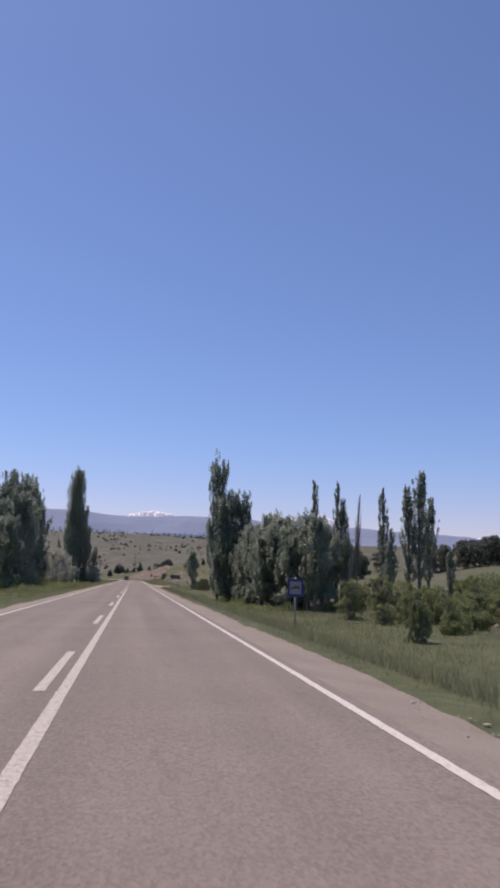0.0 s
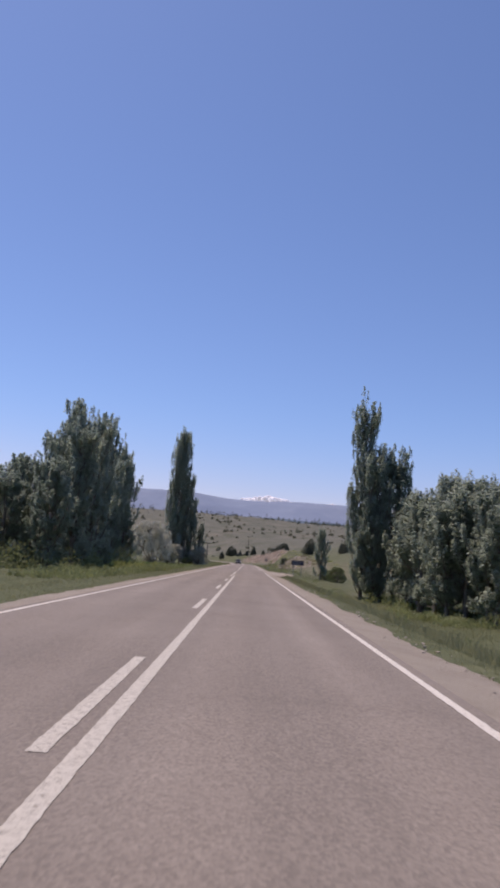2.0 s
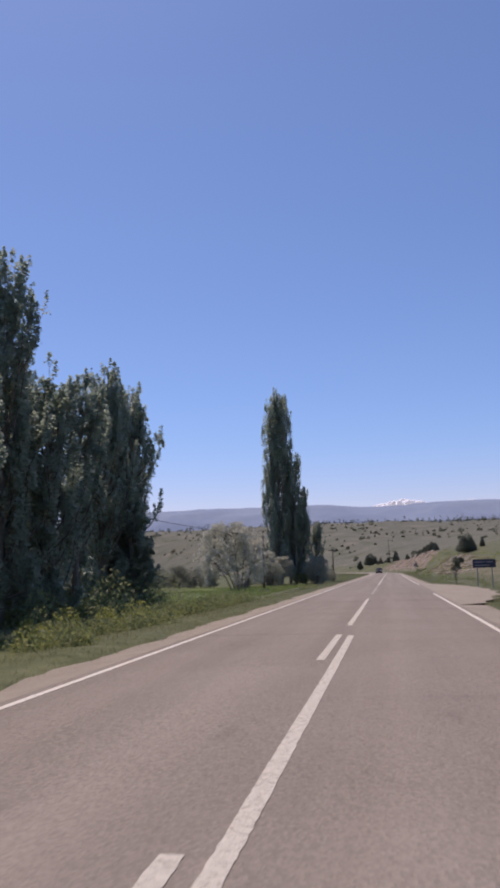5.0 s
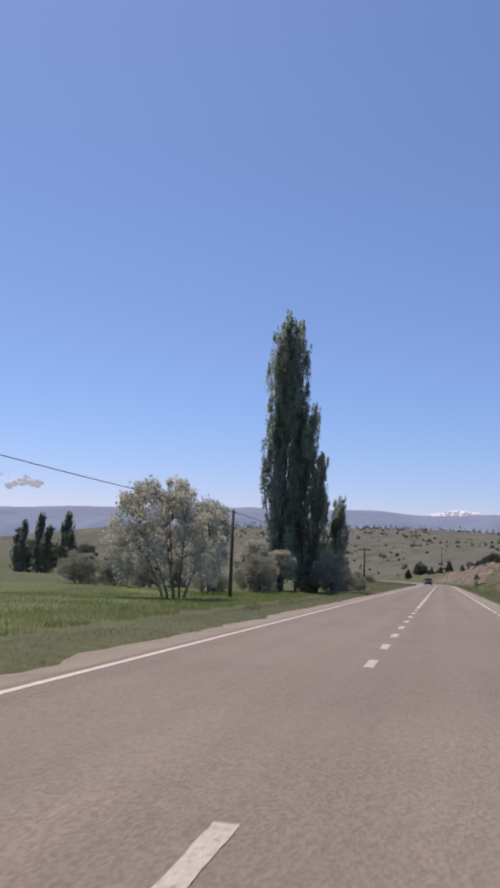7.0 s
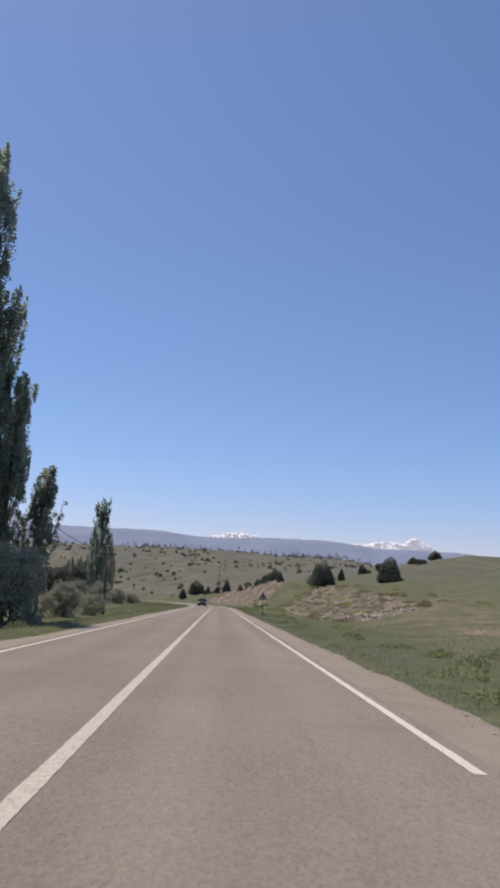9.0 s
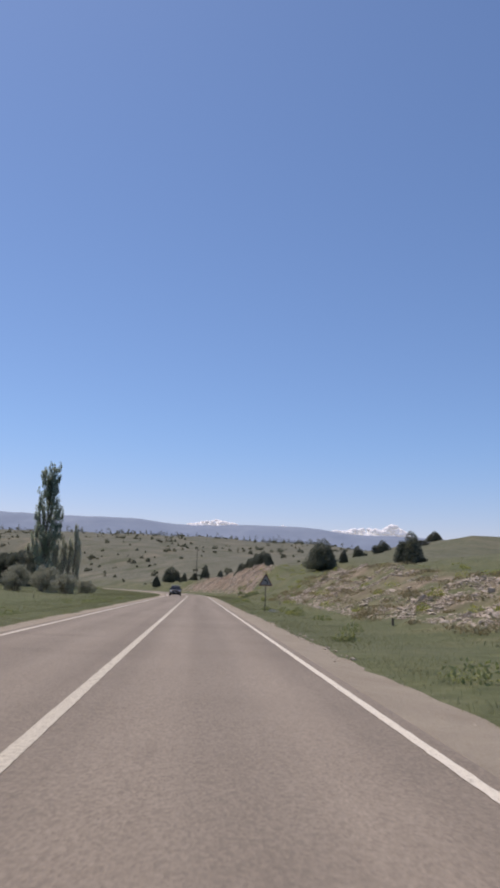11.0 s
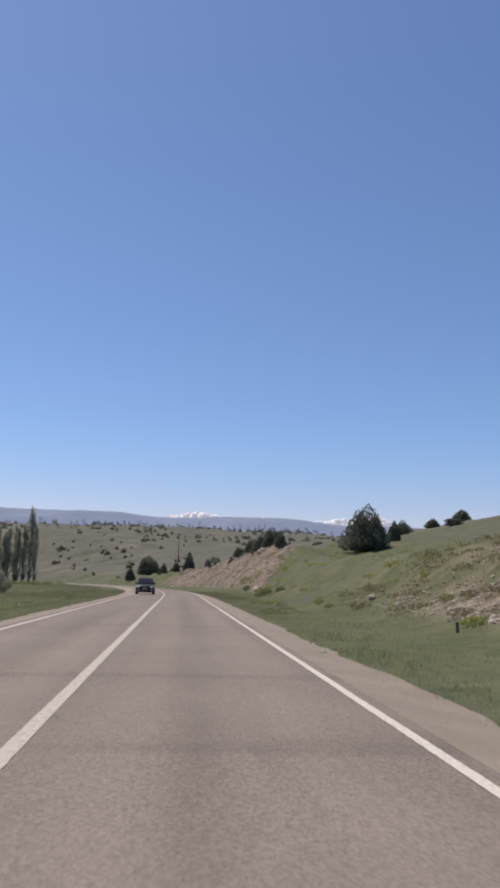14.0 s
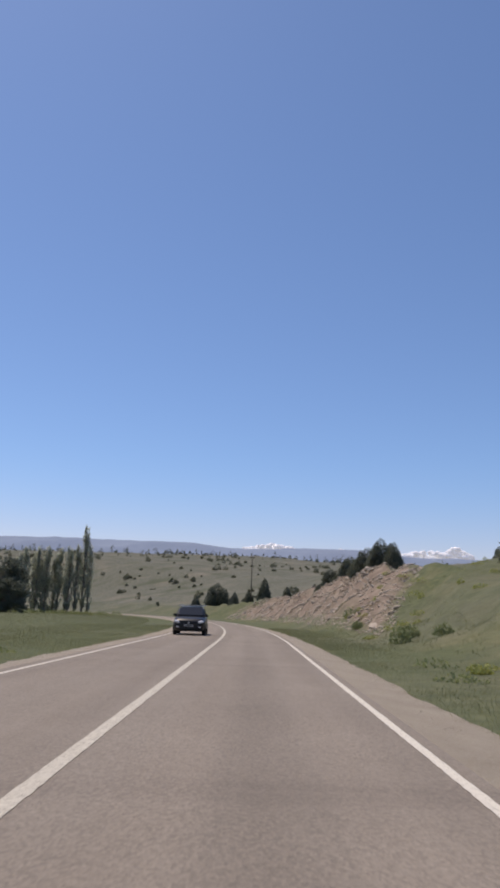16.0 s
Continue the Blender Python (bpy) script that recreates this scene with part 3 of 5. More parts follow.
def range_(name, y0, depth, width, crest, mat_, seed, label, snow=False, jag=1.0):
    u = np.linspace(-1, 1, 420)
    v = np.linspace(0, 1, 36)
    U, V = np.meshgrid(u, v)
    x = U * width
    top = crest(x)
    fall = np.sin(np.clip(V, 0, 1) * math.pi / 2) ** 1.3
    z = -20 + (top + 20) * fall
    z = z + jag * (1 - V) * V * 4 * 26 * fbm(x, V * depth * 1.4, 0.0035, seed) + jag * (2.2 * fbm(x, V * depth, 0.02, seed + 3)) * V
    y = y0 - depth * (1 - V)
    ii = np.arange(U.size).reshape(U.shape)
    f = np.stack([ii[:-1, :-1], ii[:-1, 1:], ii[1:, 1:], ii[1:, :-1]], -1).reshape(-1, 4)
    me = mesh_of(name, np.stack([x, y, z], -1).reshape(-1, 3), f, mat_, True)
    if snow:
        b = x / 3770
        near = np.maximum(step01(0.0, 0.05, b) * (1 - step01(0.14, 0.19, b)), 0) * step01(0.84, 0.93, V)
        me.attributes.new("snow", 'FLOAT', 'POINT').data.foreach_set("value", near.astype(np.float32).ravel())
    return tagged(new(name, me), label, "mountain", kind="structure")


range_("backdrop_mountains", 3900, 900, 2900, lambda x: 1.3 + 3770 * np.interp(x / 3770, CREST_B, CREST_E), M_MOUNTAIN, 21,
       "mountain range with snow patches, blue haze painted into its colour", True, 0.6)
range_("backdrop_ridge", 3100, 500, 2200, lambda x: 168 - 0.00012 * (x - 60) ** 2 + 8 * np.sin(x * 0.006), M_RIDGE, 5, "dark wooded ridge before the mountains, tinted with painted blue haze")


def cloud(b0, b1, base, peak, at, seed, lumps=120, mat_=M_CLOUD):
    """A bank of cumulus: lumps heaped on a level base."""
    rng = np.random.default_rng(seed)
    y = 4150.0
    k = y - 130
    bm = bmesh.new()
    span = b1 - b0
    for i in range(int(lumps + 20 * lumps * span)):
        b = b0 + span * rng.random()
        top = base + (peak - base) * max(0.05, 1 - abs(b - at) / (0.62 * span)) ** 0.8
        r = k * (peak - base) * rng.uniform(0.10, 0.24)
        e = base - 0.002 + (top - base) * rng.random() ** 0.8
        c = Vector((b * k, y + rng.uniform(-25, 25), 1.3 + e * k - r * 0.6))
        vs = bmesh.ops.create_icosphere(bm, subdivisions=2, radius=r)["verts"]
        for v in vs:
            q = v.co * (1 + 0.25 * noise.noise(v.co * (2.2 / r) + c))
            v.co = c + Vector((q.x * 1.35, q.y, q.z))
    me = bpy.data.meshes.new("backdrop_clouds")
    bm.to_mesh(me)
    bm.free()
    me.polygons.foreach_set("use_smooth", np.ones(len(me.polygons), bool))
    me.materials.append(mat_)
    return tagged(new("backdrop_clouds", me), "white cumulus cloud behind the mountains", "cloud", kind="structure")


cloud(-0.014, 0.074, 0.0765, 0.0882, 0.022, 1)
cloud(0.080, 0.128, 0.0785, 0.0842, 0.105, 2)
cloud(0.116, 0.256, 0.0725, 0.0862, 0.216, 3)
cloud(0.230, 0.266, 0.078, 0.0915, 0.246, 8)
cloud(0.43, 0.50, 0.060, 0.068, 0.47, 4)
cloud(-0.604, -0.548, 0.112, 0.128, -0.572, 5, 22, M_WISP)
cloud(-0.625, -0.606, 0.127, 0.131, -0.612, 7, 12, M_WISP)
cloud(-0.359, -0.339, 0.120, 0.132, -0.352, 6, 14, M_WISP)

# ---------------------------------------------------------------- trees


def H(x, y):
    return float(height(x, y))


def poplar(name, label, h, r, n_limb, per_limb, size, seed, leaf, bare=0.06, spread=0.30, bend=None, blunt=0.0):
    """A columnar poplar: straight trunk, steep limbs, and a crown of small leaves along each limb."""
    rng = np.random.default_rng(seed)
    fz = np.array((0, 0.05, 0.15, 0.38, 0.62, 0.8, 0.92, 1.0))
    fr = np.array((0.35, 0.6, 0.8, 0.96, 1.0, 0.86, 0.6, 0.2))
    fr = fr * (1 - blunt) + blunt * np.array((0.75, 0.85, 0.92, 0.98, 1.0, 1.0, 0.97, 0.8))
    bend = rng.normal(0, 0.012 * h, 2) if bend is None else bend
    zs = np.linspace(-0.3, h * 0.95, 9)
    trunk = np.stack([bend[0] * (zs / h) ** 2, bend[1] * (zs / h) ** 2, zs], -1)
    paths = [(trunk, np.interp(zs / h, (0, 1), (0.011 * h + 0.05, 0.012)))]
    pts = []
    for i in range(n_limb):
        q = (i + rng.random()) / n_limb
        z0 = h * (bare + (0.80 - bare) * q ** 1.15)
        z1 = min(h * rng.uniform(0.95, 1.0), z0 + h * (rng.uniform(0.06, 0.14) if i < n_limb // 7 else rng.uniform(0.18, 0.42)))
        a = rng.uniform(0, 2 * math.pi)
        reach = r * np.interp(z1 / h, fz, fr) * rng.uniform(0.25, 1.12)
        t = np.linspace(0, 1, 6)
        bx = bend[0] * ((z0 + (z1 - z0) * t) / h) ** 2
        by = bend[1] * ((z0 + (z1 - z0) * t) / h) ** 2
        rad = reach * np.sin(t * math.pi / 2) ** 0.8
        limb = np.stack([bx + rad * math.cos(a), by + rad * math.sin(a), z0 + (z1 - z0) * t ** 1.15], -1)
        paths.append((limb, np.linspace(0.028 + 0.0015 * h, 0.006, 6)))
        k = int(rng.integers(11, 17))                     # upright plumes on short twigs along the limb
        for tt in np.sort(rng.uniform(0.15, 1.0, k)):
            at = np.array([np.interp(tt, t, limb[:, j]) for j in range(3)])
            b = a + rng.normal(0, 1.1)
            out = spread * rng.uniform(0.2, 1.3) * (0.55 + 0.45 * r / 1.7) * (1.15 - 0.6 * tt)
            c = at + np.array((0.75 * out * math.cos(b), 0.75 * out * math.sin(b), out * rng.uniform(0.8, 2.2)))
            paths.append((np.stack([at, c]), (0.012, 0.005)))
            m = int(per_limb / k * rng.uniform(0.6, 1.4))
            g = spread * rng.uniform(0.22, 0.46) * (0.6 + 0.4 * r / 1.7)
            u = rng.random(m) ** 0.8                     # each plume narrows to its tip
            w = (1.05 - u) ** 0.55 * g * np.sqrt(rng.random(m)) * 1.25
            q = rng.uniform(0, 2 * math.pi, m)
            tip = g * rng.uniform(4.2, 6.6)
            pts.append(c + np.stack([w * np.cos(q) + 0.25 * u * g * math.cos(b), w * np.sin(q) + 0.25 * u * g * math.sin(b), (u - 0.35) * tip], -1))
    ob = root(name)
    v, f = tubes(paths, 6)
    child("trunk", mesh_of("trunk", v, f, M_BARK, True), ob, "pale grey bark")
    v, f = leaves(np.concatenate(pts), size, rng, -0.2, 1.35, 0.45)
    child("crown", mesh_of("crown", v, f, leaf), ob)
    return tagged(ob, label, "tree")


def broad(name, label, h, w, stems, lumps, per, size, seed, leaf, low=0.3, cone=0.0, lump=0.16, kind_="tree", flat=1.0):
    """A spreading tree or bush: stems from the ground, and lumps of leaves with gaps between them. cone > 0 narrows it upwards."""
    rng = np.random.default_rng(seed)
    paths, pts = [], []
    heads = []
    for i in range(stems):
        a = 2 * math.pi * (i + rng.random() * 0.7) / stems
        lean = w * rng.uniform(0.12, 0.34)
        t = np.linspace(0, 1, 6)
        top = h * rng.uniform(0.55, 0.85)
        st = np.stack([0.12 * w * 0.5 * math.cos(a) + lean * t ** 1.3 * math.cos(a) + rng.normal(0, 0.02 * w, 6) * t,
                       0.12 * w * 0.5 * math.sin(a) + lean * t ** 1.3 * math.sin(a) + rng.normal(0, 0.02 * w, 6) * t, -0.25 + top * t], -1)
        paths.append((st, np.linspace(0.016 * h + 0.02, 0.012, 6)))
        heads.append(st)
    for i in range(lumps):
        u = rng.random()
        z = h * (low + (0.95 - low) * u ** 0.85)
        q = (z / h - low) / max(1 - low, 0.05)
        env = (1 - cone) * math.sqrt(max(0.05, 1 - (2 * q - 0.75) ** 2 / 1.9)) + cone * (1.02 - q) ** 0.8
        a, rr = rng.uniform(0, 2 * math.pi), math.sqrt(rng.uniform(0.12, 1.0))
        c = np.array((0.5 * w * env * rr * math.cos(a), 0.5 * w * env * rr * math.sin(a) * flat, z))
        st = heads[int(rng.integers(len(heads)))]
        k = int(rng.integers(2, 6))
        paths.append((np.stack([st[k], (st[k] + c) / 2 + rng.normal(0, 0.03 * h, 3), c]), (0.006 * h + 0.008, 0.005 * h + 0.004, 0.004)))
        g = lump * w * rng.uniform(0.55, 1.0) * (1 - 0.5 * cone * q)
        m = int(per * rng.uniform(0.6, 1.4))
        d = rng.normal(size=(m, 3))
        d /= np.linalg.norm(d, axis=1)[:, None]
        pts.append(c + d * (g * rng.uniform(0.25, 1.0, m) ** 0.5)[:, None] * np.array((1, 1, 0.8 + 0.5 * cone)))
    ob = root(name)
    v, f = tubes(paths, 5)
    child("trunk", mesh_of("trunk", v, f, M_BARK, True), ob, "dark branching stems")
    p = np.concatenate(pts)
    p = p[p[:, 2] > 0.02]
    v, f = leaves(p, size, rng, 0.1, 1.5)
    child("crown", mesh_of("crown", v, f, leaf), ob)
    return tagged(ob, label, kind_)


def willow(h, w, shift, stems, lobes, per, size, seed, label):
    """A silver willow: slender stems that lean apart, limbs arching out, drooping lobes of narrow leaves round an open foot; the crown hangs over by shift."""
    rng = np.random.default_rng(seed)
    paths, pts, limbs = [], [], []
    for i in range(stems):
        side = -1 + 2 * i / max(1, stems - 1)
        reach = np.array((shift + 0.40 * w * side, 0.22 * w * rng.uniform(-1, 1)))
        foot = np.array((0.10 * w * side, rng.uniform(-0.3, 0.3)))
        t = np.linspace(0, 1, 9)
        way = (0.55 * t + 0.45 * t ** 2)[:, None]
        st = np.concatenate([foot + reach * way + 0.06 * np.sin(np.stack([5 * t + i, 4 * t + 2 * i], -1)), (-0.2 + h * (0.90 - 0.22 * abs(side)) * rng.uniform(0.94, 1.04) * t)[:, None]], 1)
        paths.append((st, np.linspace(0.008 * h + 0.025 * rng.uniform(0.6, 1.2), 0.012, 9)))
        limbs.append(st)
    for i in range(lobes):
        a = rng.uniform(0, 2 * math.pi)
        z = h * (0.16 + 0.80 * rng.random() ** 0.62)
        q = z / h
        env = 0.5 * w * (math.sqrt(max(0.05, 1 - ((q - 0.55) / 0.47) ** 2)) if q > 0.55 else 1.0) * rng.uniform(0.86, 1.1)
        rr = env * (rng.uniform(0.25, 1.0) ** 0.5 if q > 0.45 else rng.uniform(0.80, 1.0))
        c = np.array((shift * min(1, 0.25 + q) + rr * math.cos(a), rr * math.sin(a), z))
        st = min(limbs, key=lambda s_: float(np.min(np.linalg.norm(s_ - c, axis=1))))
        k = max(2, int(np.argmin(np.linalg.norm(st - c, axis=1))) - 1)
        mid = (st[k] + c) / 2 + np.array((0, 0, 0.05 * h))
        paths.append((np.stack([st[k], mid, c]), (0.024, 0.015, 0.004)))
        g = 0.42 * rng.uniform(0.6, 1.3)
        m = int(per * rng.uniform(0.5, 1.5))
        u = rng.random(m)
        b = rng.uniform(0, 2 * math.pi, m)
        r = g * np.sqrt(rng.random(m)) * (1.1 - 0.5 * u)
        drop = g * rng.uniform(1.2, 2.8)
        pts.append(c + np.stack([r * np.cos(b) + 0.5 * u * g * math.cos(a), r * np.sin(b) + 0.5 * u * g * math.sin(a), 0.5 * g - u * drop + 0.3 * g * np.sqrt(np.maximum(0, 1 - (r / g) ** 2))], -1))
    ob = root("silver_willow_tree")
    v, f = tubes(paths, 6)
    child("trunk", mesh_of("trunk", v, f, M_BARK, True), ob, "dark slender leaning stems")
    p = np.concatenate(pts)
    v, f = leaves(p[p[:, 2] > 0.1], size, rng, -0.6, 2.2)
    child("crown", mesh_of("crown", v, f, M_WILLOW), ob)
    return tagged(ob, label, "tree")


def juniper(h, w, spires, n, size, seed, label):
    """A dense juniper: several pointed heads grown together, clothed to the ground."""
    rng = np.random.default_rng(seed)
    pts, paths = [], []
    for i in range(spires):
        a = 2 * math.pi * i / spires + rng.uniform(-0.5, 0.5)
        off = 0 if i == 0 else 0.24 * w * rng.uniform(0.6, 1.1)
        hs = h if i == 0 else h * rng.uniform(0.55, 0.9)
        rs_ = w * (0.34 if i == 0 else rng.uniform(0.2, 0.3))
        cx, cy = off * math.cos(a), off * math.sin(a)
        paths.append((np.array([(cx * 0.3, cy * 0.3, -0.2), (cx * 0.8, cy * 0.8, hs * 0.4), (cx, cy, hs * 0.92)]), (0.02 * h, 0.013 * h, 0.006)))
        m = int(n / spires * (1.6 if i == 0 else 0.9))
        z = hs * (1 - rng.random(m) ** 0.56 * 0.99)
        b = rng.uniform(0, 2 * math.pi, m)
        bump = 1 + 0.30 * vnoise(b * 2.2, z * 1.3, 1.0, seed + i) + 0.10 * vnoise(b * 5, z * 3.1, 1.0, seed)
        q = z / hs
        r = rs_ * np.minimum(1, 0.62 + 2.2 * q) * (1 - q) ** 0.58 * bump * np.sqrt(rng.uniform(0.3, 1.0, m)) * 1.12
        pts.append(np.stack([cx + r * np.cos(b), cy + r * np.sin(b), z], -1))
    ob = root("juniper")
    v, f = tubes(paths, 5)
    child("trunk", mesh_of("trunk", v, f, M_BARK, True), ob, "dark branching stems")
    v, f = leaves(np.concatenate(pts), size, rng, 0.8, 1.9)
    child("crown", mesh_of("crown", v, f, M_JUNIPER), ob)
    return tagged(ob, label, "tree")


def scatter(proto, places, group="", sink=0.12, full=0.0):
    """The prototype itself stands at the first place, copies at the others. place: x, y, wide, tall, turn.
    full: the prototype's height, if trees on lower ground are to grow up to the same tops."""
    made = []
    for i, (x, y, wide, tall, turn) in enumerate(places):
        if full:
            tall -= min(0.0, H(x, y)) / full
        m = Matrix.LocRotScale((x, y, H(x, y) - sink), Euler((0, 0, radians(turn))), (wide, wide, tall))
        if i == 0:
            ob = proto
        else:
            ob = copy_thing(proto, m)
        ob.matrix_basis = m
        tagged(ob, group=group)
        made.append(ob)
    return made


L_POP = "tall columnar poplar with dense grey-green leaves beside the road"
pop_a = poplar("poplar_tree", L_POP, 16, 1.8, 58, 560, 0.115, 101, M_POPLAR, 0.01, 0.45, None, 0.35)
pop_b = poplar("poplar_tree", L_POP, 16, 2.0, 62, 560, 0.115, 102, M_POPLAR, 0.01, 0.45, None, 0.35)
pop_c = poplar("poplar_tree", L_POP, 16, 1.65, 54, 560, 0.115, 103, M_POPLAR, 0.01, 0.45, None, 0.35)
pop_young = poplar("young_poplar_tree", "young poplar with pale leaves in a roadside thicket", 10, 1.5, 38, 480, 0.105, 104, M_POPLAR_LIGHT, 0.08, 0.5)
pop_young_b = poplar("young_poplar_tree", "young poplar with pale leaves in a roadside thicket", 10, 1.7, 42, 460, 0.105, 105, M_POPLAR_LIGHT, 0.1, 0.55)
pop_thin = poplar("slender_poplar_tree", "slender sparse poplar standing in the low field", 14, 0.75, 34, 230, 0.12, 106, M_POPLAR_LIGHT, 0.10, 0.34)
pop_thin_b = poplar("slender_poplar_tree", "slender sparse poplar standing in the low field", 14, 1.0, 40, 230, 0.12, 107, M_POPLAR_LIGHT, 0.12, 0.38)
pop_bare = poplar("bare_poplar_tree", "nearly leafless thin poplar with upright twigs", 12, 0.42, 34, 7, 0.14, 108, M_POPLAR_LIGHT, 0.2, 0.15)
pop_tall = poplar("great_poplar_tree", "very tall old poplar with a dense dark column", 26.3, 2.15, 120, 860, 0.128, 109, M_POPLAR, 0.0, 0.62, (0.3, 0.2), 0.55)

# thicket on the left of the road
G1 = "poplars of the dark roadside grove"
scatter(pop_a, [(-14.0, 100, 1.05, 0.885, 10), (-14.1, 111.6, 0.95, 0.945, 80), (-14.8, 121, 0.95, 0.75, 150), (-19.5, 90, 1.0, 0.42, 200), (-21, 104, 1.05, 0.56, 250), (-17.5, 97, 1, 0.56, 30), (-14.6, 96.5, 1.0, 0.64, 75), (-15.2, 108.6, 1.0, 0.80, 215), (-16.0, 118, 1.0, 0.70, 310)], G1)
scatter(pop_b, [(-12.4, 94, 1.0, 0.70, 0), (-13.3, 105.5, 1.05, 0.87, 60), (-13.8, 116, 1.0, 0.71, 130), (-22, 113, 1.1, 0.66, 190), (-24.5, 98, 1.1, 0.47, 310), (-18, 108, 1.1, 0.80, 280), (-15.2, 102.8, 1.0, 0.84, 35), (-14.9, 113.6, 1.0, 0.67, 175), (-14.0, 90.6, 0.95, 0.5, 5)], G1)
scatter(pop_c, [(-12.6, 87.5, 1.0, 0.48, 20), (-14.8, 125, 0.98, 0.87, 70), (-14.4, 128.4, 1.1, 0.84, 140), (-15.6, 126.8, 1.05, 0.84, 10), (-26.5, 91, 1.1, 0.48, 220), (-17.5, 119, 1.1, 0.74, 330), (-16.6, 90, 1.0, 0.42, 100), (-15.6, 129.6, 1.0, 0.42, 50), (-15.4, 129.8, 1.15, 0.82, 260), (-13.6, 126.6, 1.0, 0.34, 190)], G1)

# the tall poplar on the left, with its lower neighbours, and the one farther on
scatter(pop_tall, [(-13.65, 190, 1.0, 1.0, 0)])
G2 = "poplars round the great one"
scatter(copy_thing(pop_b, Matrix()), [(-11.6, 190.6, 0.9, 1.14, 45)], G2)
scatter(copy_thing(pop_a, Matrix()), [(-10.4, 191.2, 0.80, 0.82, 200), (-12.5, 191.6, 0.85, 0.98, 80)], G2)
scatter(copy_thing(pop_thin_b, Matrix()), [(-8.9, 192, 1.2, 0.60, 90)], G2)
scatter(copy_thing(pop_c, Matrix()), [(-24.0, 313.5, 1.45, 1.29, 15)], "poplars past the bend's start")

# the right of the road
G3 = "poplars on the right verge"
scatter(copy_thing(pop_b, Matrix()), [(12.5, 112.5, 0.95, 1.16, 60), (13.4, 110.6, 1.15, 0.80, 140)], G3, full=16)
scatter(copy_thing(pop_c, Matrix()), [(15.6, 111.8, 1.05, 0.84, 20), (14.4, 112.4, 1.15, 0.86, 99), (13.1, 109.6, 0.95, 0.5, 200)], G3, full=16)
G4 = "young poplar thicket"
scatter(pop_young, [(15.5, 99, 1.41, 0.70, 0), (16.3, 106.8, 1.54, 0.80, 310), (15.9, 101.5, 1.54, 0.80, 130), (17.2, 97, 1.41, 0.89, 50), (19.3, 94, 1.28, 0.85, 100), (18, 89, 1.28, 0.70, 160), (20, 84, 1.28, 0.80, 210), (16.9, 104, 1.54, 0.77, 260), (15.9, 95.5, 1.3, 0.62, 15), (17.4, 92.4, 1.4, 0.74, 75), (19.0, 97.8, 1.5, 0.86, 140), (20.6, 94.2, 1.4, 0.80, 200), (17.8, 86.5, 1.2, 0.60, 290), (19.4, 91.6, 1.4, 0.78, 330)], G4, full=10)
scatter(pop_young_b, [(16.2, 93, 1.28, 0.65, 20), (18.6, 101, 1.54, 0.93, 70), (20.4, 89, 1.28, 0.85, 120), (21.5, 98, 1.41, 0.87, 190), (17.1, 106.5, 1.28, 0.63, 240), (22.3, 91, 1.28, 0.75, 20), (15.6, 104.6, 1.3, 0.66, 110), (18.2, 95.4, 1.5, 0.84, 250), (21.6, 86.8, 1.3, 0.72, 45), (19.6, 87.2, 1.3, 0.70, 165), (23.4, 95.0, 1.3, 0.72, 300)], G4, full=10)
G5 = "slender poplars in the low field"
scatter(pop_thin, [(30.0, 71.8, 0.65, 0.34, 90), (24.6, 105.4, 1.0, 1.08, 0), (27.9, 105.5, 1.0, 1.08, 40), (29.4, 90.2, 0.95, 0.90, 80), (26.0, 99, 0.9, 0.55, 180), (31.2, 92.5, 0.9, 0.58, 220)], G5, full=14)
scatter(pop_thin_b, [(35.7, 95.3, 1.3, 1.1, 0), (37.3, 96.5, 1.15, 0.88, 70), (34.5, 95.6, 1.1, 0.98, 160), (28.8, 105.0, 0.8, 0.9, 270), (24.0, 86, 0.8, 0.48, 150), (27.0, 81, 0.7, 0.42, 10)], G5, full=14)
scatter(pop_bare, [(28.0, 96.4, 1.0, 1.08, 0), (25.0, 92, 0.9, 0.55, 90), (22.6, 80, 0.8, 0.45, 30)], G5, full=14)
scatter(copy_thing(pop_young, Matrix()), [(10.6, 135.5, 0.72, 0.64, 50)])

# silver willows and the poles' neighbours on the left
L_WIL = "silver-leaved willow with several slender leaning stems"
wil_a = willow(7.0, 6.1, -1.0, 6, 250, 75, 0.085, 201, L_WIL)
wil_b = willow(7.0, 3.0, 0.1, 3, 120, 75, 0.085, 202, L_WIL)
G6 = "silver willows by the field"
scatter(wil_a, [(-13.7, 159.8, 1.0, 1.0, 0), (-18.5, 197, 0.8, 0.62, 200)], G6)
scatter(wil_b, [(-15.6, 172.6, 1.0, 1.02, 0), (-14.7, 184, 0.95, 0.66, 160), (-12.9, 186, 0.9, 0.55, 70)], G6)
sil = broad("silver_bush", "grey silver-leaved bush in the roadside grass", 3.4, 4.0, 6, 75, 150, 0.085, 203, M_SILVER, 0.03, 0, 0.17, "bush")
scatter(sil, [(-8.5, 186.5, 0.8, 1.1, 0), (-13.6, 180, 0.8, 0.9, 40), (-9.3, 203, 0.7, 0.7, 80), (-8.4, 211, 0.55, 0.5, 150), (-21.5, 303, 1.0, 1.15, 10), (-18.0, 300, 0.9, 0.85, 60),
              (-26.5, 306, 1.1, 1.2, 120), (-15.5, 305, 0.7, 0.6, 200), (-15.0, 188, 0.6, 0.75, 300), (-26.8, 174.5, 0.8, 0.75, 20), (-25.0, 178, 0.85, 0.85, 110), (-24.2, 183, 0.8, 0.8, 210), (-23.2, 187.5, 0.8, 0.85, 310), (-16.6, 178, 0.62, 0.5, 70)], "silver bushes")
